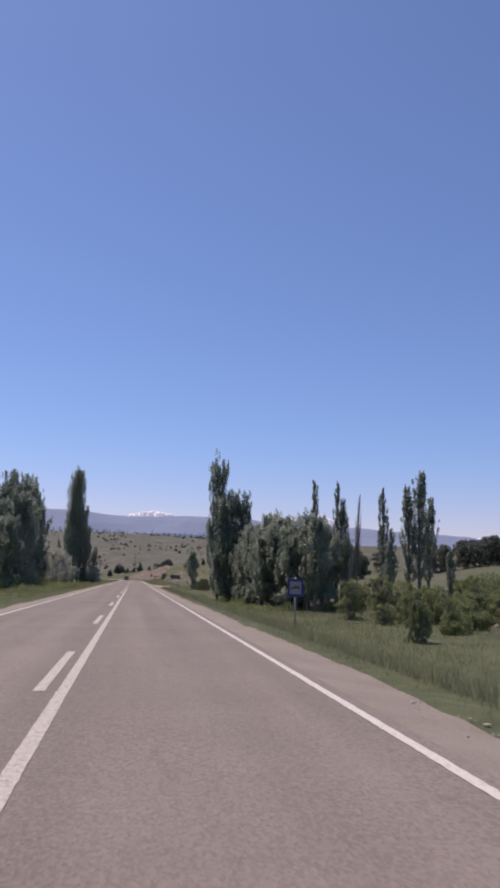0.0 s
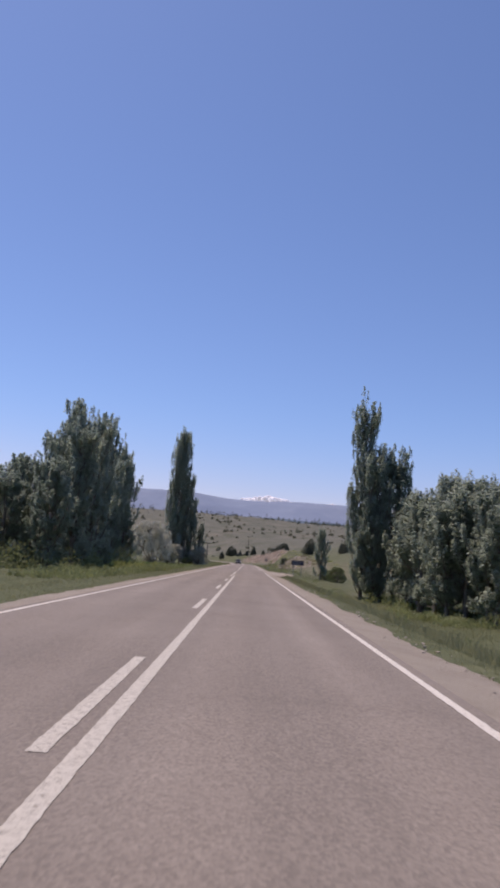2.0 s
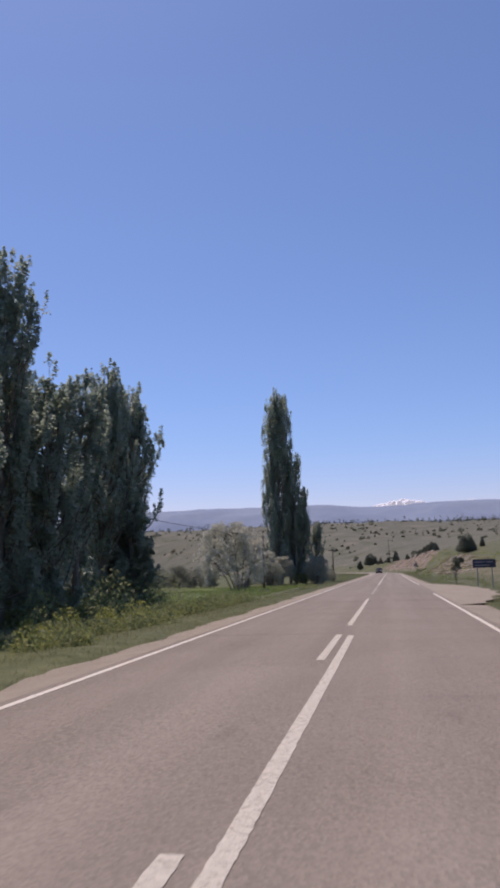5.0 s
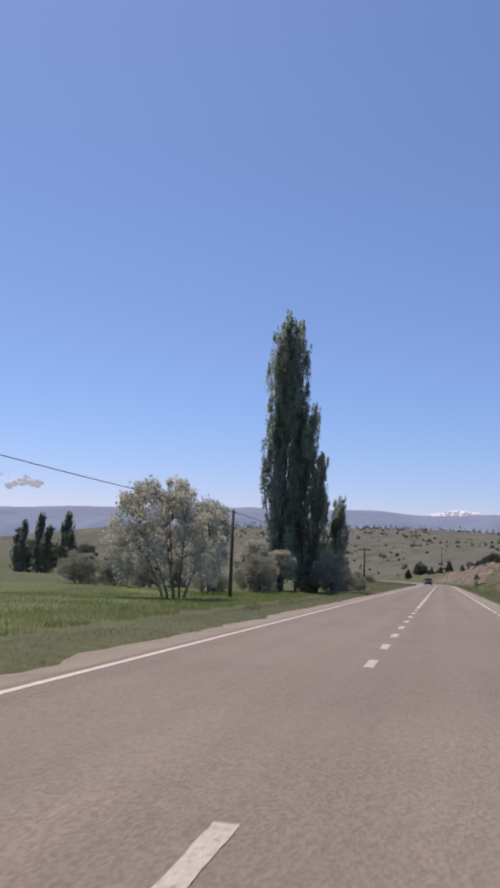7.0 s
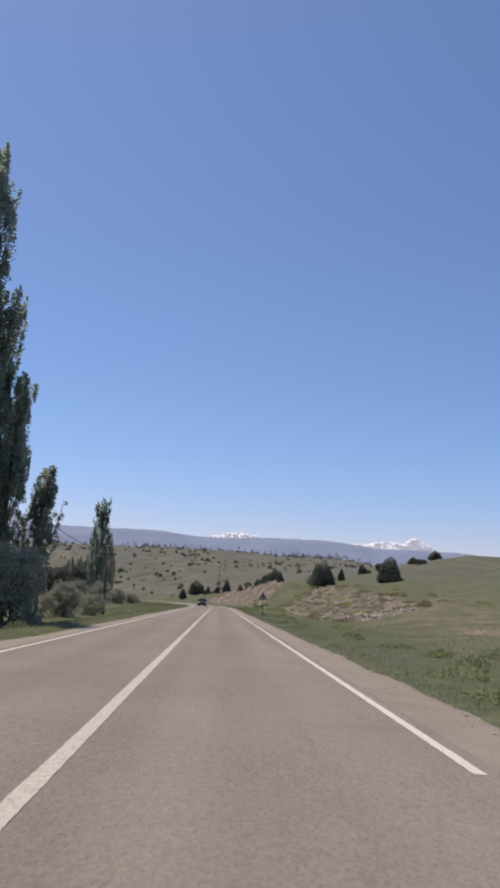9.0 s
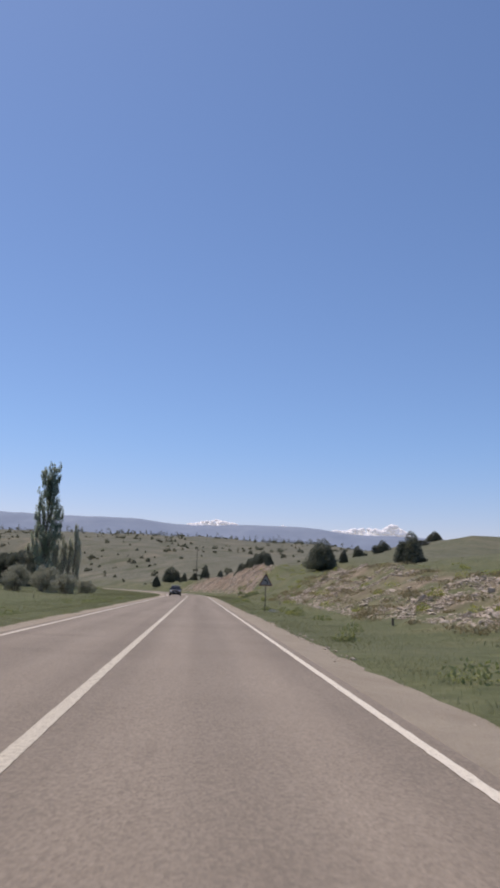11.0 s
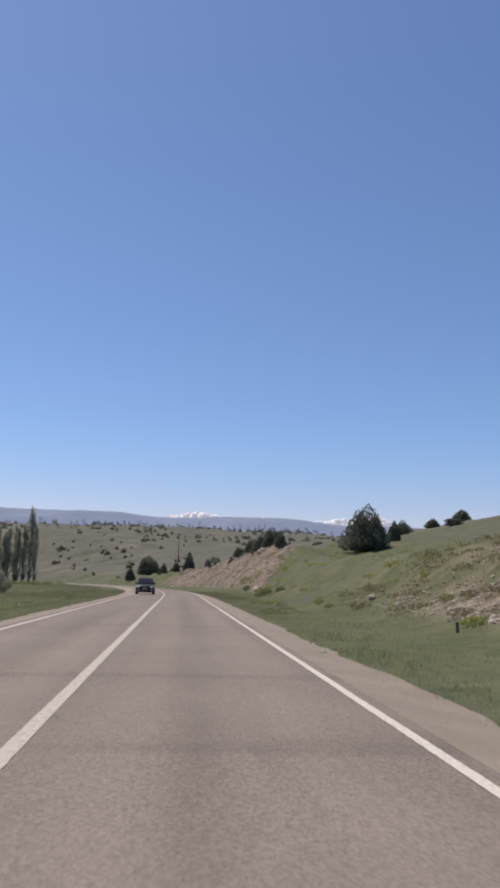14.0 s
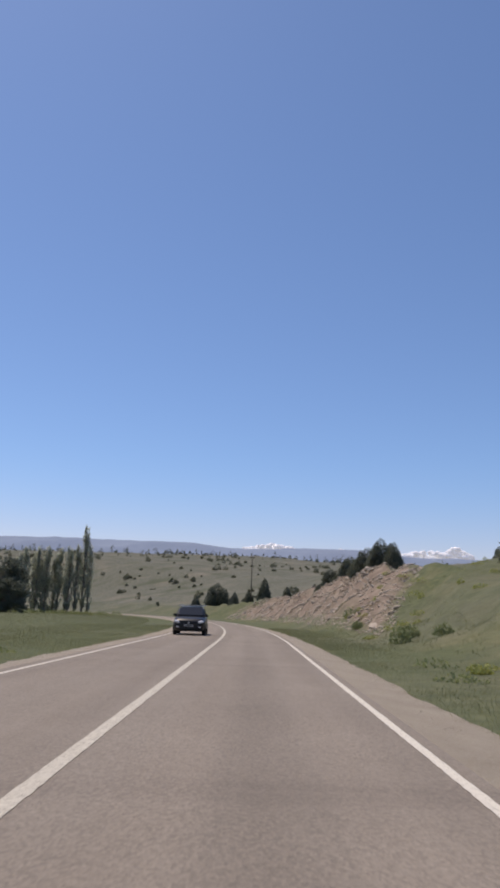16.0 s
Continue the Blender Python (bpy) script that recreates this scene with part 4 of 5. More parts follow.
bush = broad("green_bush", "dense green bush in rough grass", 3.0, 3.6, 7, 95, 90, 0.095, 204, M_BUSH, 0.03, 0.25, 0.12, "bush")
scatter(bush, [(14.4, 37.9, 0.38, 0.68, 0), (24.6, 54.4, 0.62, 0.72, 50), (28.0, 56.5, 0.8, 0.8, 100), 
               (-10.4, 186, 0.6, 0.5, 10), (12.2, 131, 0.7, 0.65, 80), (-26, 133, 1.2, 1.0, 50), (11.6, 139.5, 0.55, 0.5, 0)], "green bushes")

feathery = broad("feathery_shrub", "tall feathery yellow-green shrub in the rough low field", 3.2, 2.4, 7, 90, 75, 0.058, 207, M_SHRUB_PALE, 0.03, 0.2, 0.11, "shrub")
scatter(feathery, [(18.2, 55.8, 1.0, 1.1, 0), (17.3, 60.5, 0.9, 1.0, 60), (19.8, 54.0, 0.8, 0.85, 130), (20.8, 58.5, 1.0, 0.95, 200), (18.4, 43.8, 0.42, 0.68, 20), (23.1, 52.6, 0.8, 0.72, 80), (26.2, 53.2, 0.9, 0.8, 150), (29.4, 54.5, 1.0, 0.85, 240),
                   (17.4, 52.6, 0.6, 0.5, 300), (24.0, 62.0, 0.9, 0.7, 35), (24.7, 89.7, 0.8, 0.85, 15), (26.6, 88.4, 0.9, 0.75, 95), (24.2, 84.6, 0.7, 0.5, 170), (22.2, 86.2, 0.6, 0.4, 230), (27.8, 93.0, 0.9, 0.9, 310), (20.6, 82.8, 0.7, 0.4, 60)], "feathery shrubs of the low field")

shrub = broad("pale_shrub", "low yellow-green shrub in the rough low field", 1.7, 2.8, 7, 70, 80, 0.075, 206, M_SHRUB_PALE, 0.02, 0.1, 0.13, "shrub")
rp = np.random.default_rng(91)
spots_ = []
while len(spots_) < 46:
    x, y = rp.uniform(12, 44), rp.uniform(30, 96)
    if x > 0.36 * y + 0.6 and x > 0.45 * y - 6.5:
        q = rp.uniform(0.6, 1.35)
        spots_.append((x, y, q, q * rp.uniform(0.8, 1.5), rp.uniform(0, 360)))
scatter(shrub, spots_, "pale shrubs of the low field")

# junipers and pines of the slopes
L_JUN = "dark green juniper growing on the grassy slope"
jun_a = juniper(6.0, 7.2, 7, 11000, 0.16, 301, L_JUN)
jun_b = juniper(5.0, 4.8, 7, 8000, 0.15, 302, L_JUN)
jun_c = juniper(5.0, 3.4, 4, 6000, 0.15, 303, L_JUN)
rnd = broad("round_dark_tree", "rounded dark tree on the far meadow", 7.0, 7.0, 3, 120, 75, 0.2, 304, M_JUNIPER, 0.06, 0, 0.14)
G7 = "junipers on the slopes"
scatter(jun_a, [(24.5, 326, 1.0, 0.98, 0), (66, 455, 1.0, 0.75, 200)] + [(*map(float, on_road(s_, d_)), w_, h_, 47 * s_) for s_, d_, w_, h_ in
        ((345.5, 18.0, 0.40, 0.50), (348, 17.2, 0.62, 0.55), (351.5, 18.4, 0.60, 0.50), (355, 17.4, 0.62, 0.50), (359, 18.0, 0.60, 0.44), (363, 17.2, 0.58, 0.42), (368, 17.6, 0.52, 0.38), (373, 16.8, 0.46, 0.33), (379, 16.8, 0.42, 0.28))], G7)
scatter(jun_b, [(34.3, 302, 1.3, 1.06, 0), (-7.8, 474, 1.7, 1.2, 130), (50, 420, 0.9, 0.8, 170), (88, 466, 1.6, 0.8, 210), (80, 470, 1.3, 0.6, 210), (26.5, 336, 0.55, 0.5, 0), (13.6, 390, 0.5, 0.35, 40)], G7)
scatter(jun_c, [(4, 436, 1.3, 1.05, 0), (-3, 462, 1.1, 0.8, 50), (-13, 470, 1.1, 0.85, 90), (9, 440, 1.2, 0.8, 150), (0.5, 446, 1.0, 0.6, 200), (14.5, 432, 1.0, 0.7, 10), (20, 470, 1.3, 1.1, 10), (-1, 480, 0.9, 0.6, 30),
                (29.2, 331, 0.7, 0.55, 30), (12, 462, 1.0, 0.7, 40), (12.0, 398, 0.7, 0.3, 10)], G7)
scatter(rnd, [(60, 150, 0.85, 0.78, 0), (66.5, 150, 1.0, 0.8, 60), (73, 152, 1.0, 0.9, 120), (44, 152, 0.75, 0.75, 180), (48, 172, 0.85, 0.8, 240), (55, 172, 0.55, 0.6, 300), (79, 160, 1.0, 0.9, 20),
              (-51, 428, 1.7, 1.6, 40), (-58, 437, 1.6, 1.5, 90), (-47, 424, 1.0, 1.0, 150), (-64, 425, 1.6, 1.5, 10), (-78, 282, 1.0, 0.95, 15), (-85, 279, 1.1, 1.0, 75), (-71, 286, 0.9, 0.8, 135), (-92, 284, 1.1, 1.1, 195), (-66, 292, 0.9, 0.75, 255), (57.8, 427.4, 0.55, 0.42, 30), (73.5, 432.8, 0.75, 0.28, 70), (52.8, 425.4, 0.4, 0.2, 10)], "rounded dark trees")
sap = broad("sapling", "small sapling with a dark round head", 2.2, 0.9, 1, 10, 40, 0.12, 305, M_JUNIPER, 0.55, 0, 0.3)
scatter(sap, [(6.2, 145.5, 1.0, 1.05, 0)])

# row of thin poplars past the inside of the bend, and a dark row across the field
thin_far = poplar("thin_poplar_tree", "thin pale poplar in a row behind the bend", 14, 0.95, 44, 95, 0.15, 110, M_POPLAR_PALE, 0.03, 0.36)
scatter(thin_far, [(-43.9, 476, 1.75, 1.66, 0), (-42.6, 477, 1.2, 1.30, 60), (-45.6, 475, 1.5, 1.28, 15), (-47.2, 474, 1.5, 1.20, 120), (-48.6, 477, 1.5, 1.27, 75), (-50.2, 475, 1.45, 1.22, 180), (-51.6, 476, 1.6, 1.12, 200), (-53, 473, 1.5, 1.24, 240), (-54.4, 475, 1.6, 1.10, 250),
                   (-55.8, 474, 1.5, 1.22, 300), (-57.2, 476, 1.6, 1.14, 320), (-58.6, 472, 1.5, 1.20, 30), (-60.5, 474, 1.7, 1.1, 130)], "row of thin poplars")
dark_far = poplar("dark_poplar_tree", "dark poplar in a row across the field", 14, 1.0, 40, 150, 0.22, 111, M_POPLAR_LIGHT, 0.03, 0.36)
scatter(dark_far, [(-69 - 1.7 * i, 258 + 1.6 * (i % 3), 1.1 + 0.3 * (i % 2), 0.58 + 0.10 * ((i * 7) % 4), 40 * i) for i in range(9)], "dark poplars across the field")

# ---------------------------------------------------------------- low growth, in single meshes
rs = np.random.default_rng(7)


def blades(name, label, s, d, tall, wide, mat_, seed):
    rng = np.random.default_rng(seed)
    x, y = on_road(s, d)
    z = height(x, y)
    n = len(x)
    a = rng.uniform(0, 2 * math.pi, n)
    t, w = tall * rng.uniform(0.45, 1.3, n), wide * rng.uniform(0.7, 1.4, n)
    lean = rng.normal(0, 0.32, (n, 2)) * t[:, None]
    c, s_ = np.cos(a), np.sin(a)
    v = np.stack([np.stack([x - c * w / 2, y - s_ * w / 2, z - 0.02], -1), np.stack([x + c * w / 2, y + s_ * w / 2, z - 0.02], -1),
                  np.stack([x + lean[:, 0], y + lean[:, 1], z + t], -1)], 1)
    me = mesh_of(name, v.reshape(-1, 3), np.arange(3 * n).reshape(n, 3), mat_)
    return tagged(new(name, me), label, "grass", kind="stuff")


def verge(n, s0, s1, d0, d1, seed, clump=0.55):
    """Places on a verge, thinned out in patches."""
    rng = np.random.default_rng(seed)
    s, q = rng.uniform(s0, s1, n), rng.random(n) ** 1.4
    d = d0 + (d1 - d0) * q + np.sign(d1) * 0.25 * vnoise(s, s * 0, 0.6, seed)
    keep = rng.random(n) < clump + 0.8 * vnoise(s, d, 0.55, seed) + 0.3
    return s[keep], d[keep]


s, d = verge(260000, -12, 300, 4.5, 13, 31)
blades("verge_grass", "rough green grass along the road verge", s, d, 0.062, 0.012, M_GRASS, 1)
s, d = verge(220000, -12, 300, -4.5, -13, 32)
blades("verge_grass", "rough green grass along the road verge", s, d, 0.078, 0.013, M_GRASS, 2)
s, d = verge(30000, 292, 345, -4.5, -14, 35)
blades("verge_grass", "short green grass inside the bend", s, d, 0.07, 0.02, M_GRASS, 5)
s, d = verge(30000, 298, 345, 4.6, 12, 36)
blades("verge_grass", "short green grass along the bend", s, d, 0.10, 0.02, M_GRASS, 6)
s, d = verge(60000, 5, 112, 6.5, 26, 37, 0.4)
blades("tall_grass", "tall rank grass below the embankment", s, d, 0.28, 0.020, M_GRASS, 7)
s, d = verge(42000, 2, 120, 5.4, 11.5, 40, 0.5)
blades("tall_grass", "tall rank grass on the roadside slope before the thicket", s, d, 0.27, 0.018, M_GRASS, 10)
s, d = verge(60000, -12, 420, 9, 45, 33, 0.3)
blades("field_grass", "tufts of field grass on the slope", s, d, 0.12, 0.035, M_GRASS, 3)
s, d = verge(70000, 288, 470, -8, -60, 38, 0.6)
blades("field_grass", "short meadow grass inside the bend", s, d, 0.06, 0.07, M_GRASS, 8)
s, d = verge(60000, 124, 178, -8.5, -24, 39, 0.25)
blades("meadow_grass", "fresh bright green grass in the field by the willows", s, d, 0.16, 0.022, M_FRESH, 9)
s, d = verge(60000, -12, 290, -9, -50, 34, 0.4)
blades("field_grass", "tufts of meadow grass in the field", s, d, 0.12, 0.035, M_GRASS, 4)


def mounds(name, label, places, per, size, mat_, seed, category="weeds"):
    """Low growth in mounds: x, y, radius, height of each."""
    rng = np.random.default_rng(seed)
    pts = []
    for x, y, r, h in places:
        m = int(per * rng.uniform(0.7, 1.3))
        a, q = rng.uniform(0, 2 * math.pi, m), np.sqrt(rng.random(m))
        zz = h * rng.random(m) * np.sqrt(np.maximum(1 - q * q, 0.06))
        pts.append(np.stack([x + r * q * np.cos(a), y + r * q * np.sin(a), H(x, y) + zz], -1))
    v, f = leaves(np.concatenate(pts), size, rng, 0.6, 2.0)
    return tagged(new(name, mesh_of(name, v, f, mat_)), label, category, kind="stuff")


mounds("yellow_weeds", "yellow-flowering weeds below the poplars", [(rs.uniform(-10.6, -7.4), rs.choice((96, 103, 109.5)) + rs.normal(0, 1.6), rs.uniform(0.3, 0.75), rs.uniform(0.5, 1.05)) for _ in range(17)], 360, 0.055, M_WEED, 41)
mounds("tall_weeds", "tall green weeds below the poplars", [(rs.uniform(-10.2, -6.2), rs.uniform(70, 134), rs.uniform(0.4, 1.0), rs.uniform(0.25, 0.75)) for _ in range(120)], 260, 0.055, M_HERB, 46)
mounds("green_weeds", "tall green weeds on the verges", [(rs.choice((-1, 1)) * rs.uniform(5.6, 11), rs.uniform(5, 290), rs.uniform(0.3, 0.8), rs.uniform(0.15, 0.45)) for _ in range(130)], 130, 0.055, M_HERB, 42)
mounds("thicket_undergrowth", "dark undergrowth at the foot of the trees", [(rs.uniform(-18, -11.5), rs.uniform(84, 130), rs.uniform(0.8, 1.6), rs.uniform(0.8, 2.6)) for _ in range(70)], 380, 0.085, M_BUSH, 43)
mounds("thicket_undergrowth", "pale green growth at the foot of the young poplars", [(rs.uniform(12.5, 24), rs.uniform(84, 116), rs.uniform(0.6, 1.2), rs.uniform(0.35, 1.2)) for _ in range(70)], 340, 0.07, M_SHRUB_PALE, 51)
mounds("yellow_tufts", "pale yellow-green tufts on the rocky bank", [(rs.uniform(9, 24), rs.uniform(205, 345), rs.uniform(0.25, 0.7), rs.uniform(0.2, 0.5)) for _ in range(90)], 120, 0.06, M_WEED, 44)
mounds("bank_shrubs", "dark low shrubs at the foot of the far cut", [(8.8, 303.2, 0.55, 0.95), (9.6, 305.0, 0.6, 0.7), (10.4, 301.0, 0.5, 0.6), (9.8, 331.0, 0.7, 0.9), (9.2, 322.0, 0.5, 0.6)], 420, 0.07, M_BUSH, 47, "shrubs")
mounds("hedge_weeds", "low green growth at the foot of the thin poplars", [(rs.uniform(-64, -33), 466 + rs.normal(0, 2.0), rs.uniform(0.8, 1.8), rs.uniform(0.4, 1.3)) for _ in range(46)], 150, 0.14, M_HERB, 49)
mounds("dry_tufts", "tan dry grass tufts among the rubble of the bank", [(rs.uniform(9.2, 17.5), rs.uniform(204, 274), rs.uniform(0.3, 0.9), rs.uniform(0.12, 0.35)) for _ in range(150)], 120, 0.06, M_STRAW, 50)
mounds("pale_tufts", "pale yellow-green tufts lying in the verge grass", [(8.6, 310.9, 0.55, 0.22), (8.0, 286.3, 0.5, 0.2), (7.6, 285.1, 0.3, 0.2), (9.4, 251.5, 0.4, 0.25), (7.1, 229.0, 0.4, 0.22)], 200, 0.06, M_WEED, 48)
mounds("white_flowers", "small white flowers near the sign post", [(rs.uniform(6.2, 6.8), rs.uniform(231.5, 235.5), rs.uniform(0.1, 0.25), rs.uniform(0.12, 0.3)) for _ in range(7)], 14, 0.045, M_WHITE, 45, "flowers")

# shrubs dotted over the far hill
pts = []
rh = np.random.default_rng(51)
for i in range(1700):
    y = 500 + 660 * rh.random() ** 0.8
    x = rh.uniform(-0.42, 0.36) * (y - 60)
    s_a, d_a = along(x, y)
    if abs(float(d_a)) < 14 or float(vnoise(x, y, 0.012, 9)) + 0.5 * float(vnoise(x, y, 0.05, 4)) < rh.uniform(-0.8, 0.6):
        continue
    r = 0.35 + 1.3 * rh.random() ** 2.6
    tall = r * rh.uniform(1.2, 3.0)
    for k in range(int(rh.integers(1, 4))):               # a few heads grown together
        px, py = x + rh.normal(0, 0.9 * r), y + rh.normal(0, 0.9 * r)
        m = int(30 + 30 * r)
        a, q = rh.uniform(0, 2 * math.pi, m), np.sqrt(rh.random(m))
        zz = tall * rh.uniform(0.6, 1.1) * rh.random(m) * np.sqrt(np.maximum(1 - q * q, 0.08))
        pts.append(np.stack([px + r * q * np.cos(a), py + r * q * np.sin(a), H(px, py) + zz], -1))
for i in range(170):                      # small pines on the crest
    x = (rh.choice((-260, -190, -120, -75, -20, 45, 110, 180)) + rh.normal(0, 22)) if i % 2 else rh.uniform(-330, 240)
    if i < 26:
        x = 84 + 2.4 * i + rh.normal(0, 1.5)
    y = 1075 + rh.uniform(-35, 35)
    r = 0.8 + 1.8 * rh.random() ** 1.5
    m = 70
    q = rh.random(m)
    a = rh.uniform(0, 2 * math.pi, m)
    zz = r * rh.uniform(1.6, 3.6) * q
    w = r * np.minimum(1, 2.2 * (1.04 - q)) * np.sqrt(rh.random(m)) * np.minimum(1, 0.5 + 2 * q)
    pts.append(np.stack([x + w * np.cos(a), y + w * np.sin(a), H(x, y) + zz], -1))
v, f = leaves(np.concatenate(pts), 0.5, rh, 0.3, 1.3)
tagged(new("hill_shrubs", mesh_of("hill_shrubs", v, f, M_SHRUB)), "dark shrubs dotted over the dry hill", "shrubs", kind="stuff")

# ---------------------------------------------------------------- stones


def stone_mesh(seed):
    rng = np.random.default_rng(seed)
    bm = bmesh.new()
    bmesh.ops.create_icosphere(bm, subdivisions=1, radius=0.5)
    k = rng.uniform(0.6, 1.3, 3)
    for v in bm.verts:
        v.co = Vector((v.co.x * k[0] * 1.3, v.co.y * k[1], v.co.z * k[2] * 0.75)) * (1 + rng.uniform(-0.28, 0.28))
    me = bpy.data.meshes.new("stone")
    bm.to_mesh(me)
    bm.free()
    me.materials.append(M_STONE)
    return me


STONES = [stone_mesh(61 + i) for i in range(7)]
rk = np.random.default_rng(71)


def bank_place():
    while True:
        if rk.random() < 0.56:
            s_ = rk.uniform(203, 270)
            d_ = rk.uniform(np.interp(s_, (203, 220, 250), (11.0, 9.3, 9.6)), np.interp(s_, (203, 225, 250, 270), (14.8, 16.6, 16.2, 14)))
            if rk.random() < (s_ - 250) / 22:
                continue
        else:
            d_ = 9.2 + 9.3 * rk.random() ** 0.9
            s_ = rk.uniform(311 + 2.6 * (d_ - 9.2), 425)
        if float(vnoise(s_, d_, 0.22, 13)) > rk.uniform(-0.9, 0.5):
            x, y = on_road(s_, d_)
            return float(x), float(y)


for i in range(230):
    x, y = bank_place()
    size = (0.18 + 0.32 * rk.random() ** 2.2) * (1.4 if y > 300 else 1.0)
    ob = new("rock", STONES[i % 7])
    ob.matrix_basis = Matrix.LocRotScale((x, y, H(x, y) + 0.1 * size), Euler(rk.uniform(-0.5, 0.5, 3) + np.array((0, 0, rk.uniform(0, 6.28)))), (size, size, size))
    tagged(ob, "broken tan rock lying on the cut bank", "rock", "rocks of the cut bank")


def rubble(name, label, places, seed):
    rng = np.random.default_rng(seed)
    base = []
    for me in STONES:
        v = np.empty(len(me.vertices) * 3, np.float32)
        me.vertices.foreach_get("co", v)
        f = np.empty(len(me.polygons) * 3, np.int32)
        me.polygons.foreach_get("vertices", f)
        base.append((v.reshape(-1, 3), f.reshape(-1, 3)))
    vs, fs, o = [], [], 0
    for i, (x, y, z, size) in enumerate(places):
        v, f = base[i % 7]
        a = rng.uniform(0, 6.28)
        R = np.array(((math.cos(a), -math.sin(a), 0), (math.sin(a), math.cos(a), 0), (0, 0, 1)))
        vs.append(v @ R.T * size + (x, y, z))
        fs.append(f + o)
        o += len(v)
    return tagged(new(name, mesh_of(name, np.concatenate(vs), np.concatenate(fs), M_STONE)), label, "stones", kind="stuff")


spots = []
for i in range(25000):
    x, y = bank_place()
    spots.append((x, y, H(x, y), (0.045 + 0.16 * rk.random() ** 2.4) * (1.7 if y > 300 else 1.0)))
for i in range(160):                        # pale stones in the low ground by the road's start
    x, y = 26.4 + rk.normal(0, 1.4), 56.1 + rk.normal(0, 2.2)
    spots.append((x, y, H(x, y) + 0.05, 0.1 + 0.3 * rk.random() ** 2))
rubble("bank_rubble", "loose tan rubble on the cut bank", spots, 81)
spots = []
for i in range(3600):
    s_, side = rk.uniform(0, 320), rk.choice((-1, 1))
    d_ = side * (3.95 + abs(rk.normal(0, 0.42)))
    x, y = on_road(s_, d_)
    spots.append((float(x), float(y), -0.03 - 0.09 * max(0, abs(d_) - 4.0), 0.010 + 0.028 * rk.random() ** 3))
for i in range(30):                         # larger stones along the ragged edge of the shoulder
    s_ = rk.choice((199.5, 207.0, 150.0, 172.0, 226.0, 58.0)) + rk.normal(0, 1.3)
    spots.append((4.72 + rk.normal(0, 0.12), s_, -0.10, 0.04 + 0.10 * rk.random() ** 2))
for i in range(900):                        # pale grit where the shoulder meets the grass
    s_ = rk.uniform(2, 250)
    if float(vnoise(s_, 0.0, 0.13, 21)) < rk.uniform(-0.5, 0.6):
        continue
    d_ = 4.62 + rk.normal(0, 0.16)
    spots.append((d_, s_, -0.095, 0.015 + 0.075 * rk.random() ** 2.5))
rubble("shoulder_stones", "small stones strewn along the shoulder", spots, 82)

# ---------------------------------------------------------------- signs, posts and poles


def plate(bm, corners, y0, y1):
    """A flat plate with the given x, z outline, between two y."""
    a = [bm.verts.new((x, y0, z)) for x, z in corners]
    b = [bm.verts.new((x, y1, z)) for x, z in corners]
    n = len(a)
    bm.faces.new(a)
    bm.faces.new(b[::-1])
    for i in range(n):
        j = (i + 1) % n
        bm.faces.new((a[j], a[i], b[i], b[j]))
    bmesh.ops.recalc_face_normals(bm, faces=bm.faces[:])
    return bm


def rounded(corners, r, k=4):
    out = []
    n = len(corners)
    for i in range(n):
        p, q, s = (Vector(corners[j % n]) for j in (i - 1, i, i + 1))
        a, b = q + (p - q).normalized() * r, q + (s - q).normalized() * r
        for t in range(k + 1):
            u = t / k
            out.append(tuple(a * (1 - u) ** 2 + q * 2 * u * (1 - u) + b * u * u))
    return out


def ribbon(points, width):
    """Outline of a bent band along x, z points."""
    left, right = [], []
    for i, p in enumerate(points):
        d = Vector(points[min(i + 1, len(points) - 1)]) - Vector(points[max(i - 1, 0)])
        n = Vector((-d.y, d.x)).normalized() * width / 2
        left.append(tuple(Vector(p) + n))
        right.append(tuple(Vector(p) - n))
    return left + right[::-1]


def warning_sign(x, y):
    z = H(x, y)
    ob = root("warning_sign", x, y, z, -3)
    part("post", pipe(pipe(bmesh.new(), (0, 0.03, -0.3), (0, 0.03, 2.45), 0.032, 0.032, 10), (0, 0.03, 2.45), (0, 0.03, 2.455), 0.034, 0.03, 10), M_POST, ob, "rusty brown steel post", True)
    w, lo, hi = 0.47, 1.665, 2.48
    tri = [(-w, lo), (w, lo), (0, hi)]
    part("panel", plate(bmesh.new(), rounded(tri, 0.07), -0.006, 0.0), M_RED, ob, "faded red border")
    k = [(0 + (px - 0) * 0.74, (lo + 0.275) + (pz - lo - 0.275) * 0.74) for px, pz in tri]
    part("field", plate(bmesh.new(), rounded(k, 0.04), -0.010, -0.007), M_FIELD, ob, "greyish white field")
    arc = [(0.10, 1.79), (0.105, 1.87), (0.09, 1.95), (0.04, 2.01), (-0.03, 2.035)]
    part("arrow_shaft", plate(bmesh.new(), ribbon(arc, 0.075), -0.0135, -0.0105), M_BLACK, ob, "black bend arrow")
    part("arrow_head", plate(bmesh.new(), [(-0.02, 1.955), (-0.02, 2.115), (-0.13, 2.035)], -0.0135, -0.0105), M_BLACK, ob)
    for zz in (1.80, 2.15):
        part("clamp", box(bmesh.new(), -0.06, 0.06, 0.001, 0.07, zz - 0.02, zz + 0.02, 0.004), M_STEEL, ob)
    return tagged(ob, "faded triangular bend warning sign on a thin rusty post", "sign")


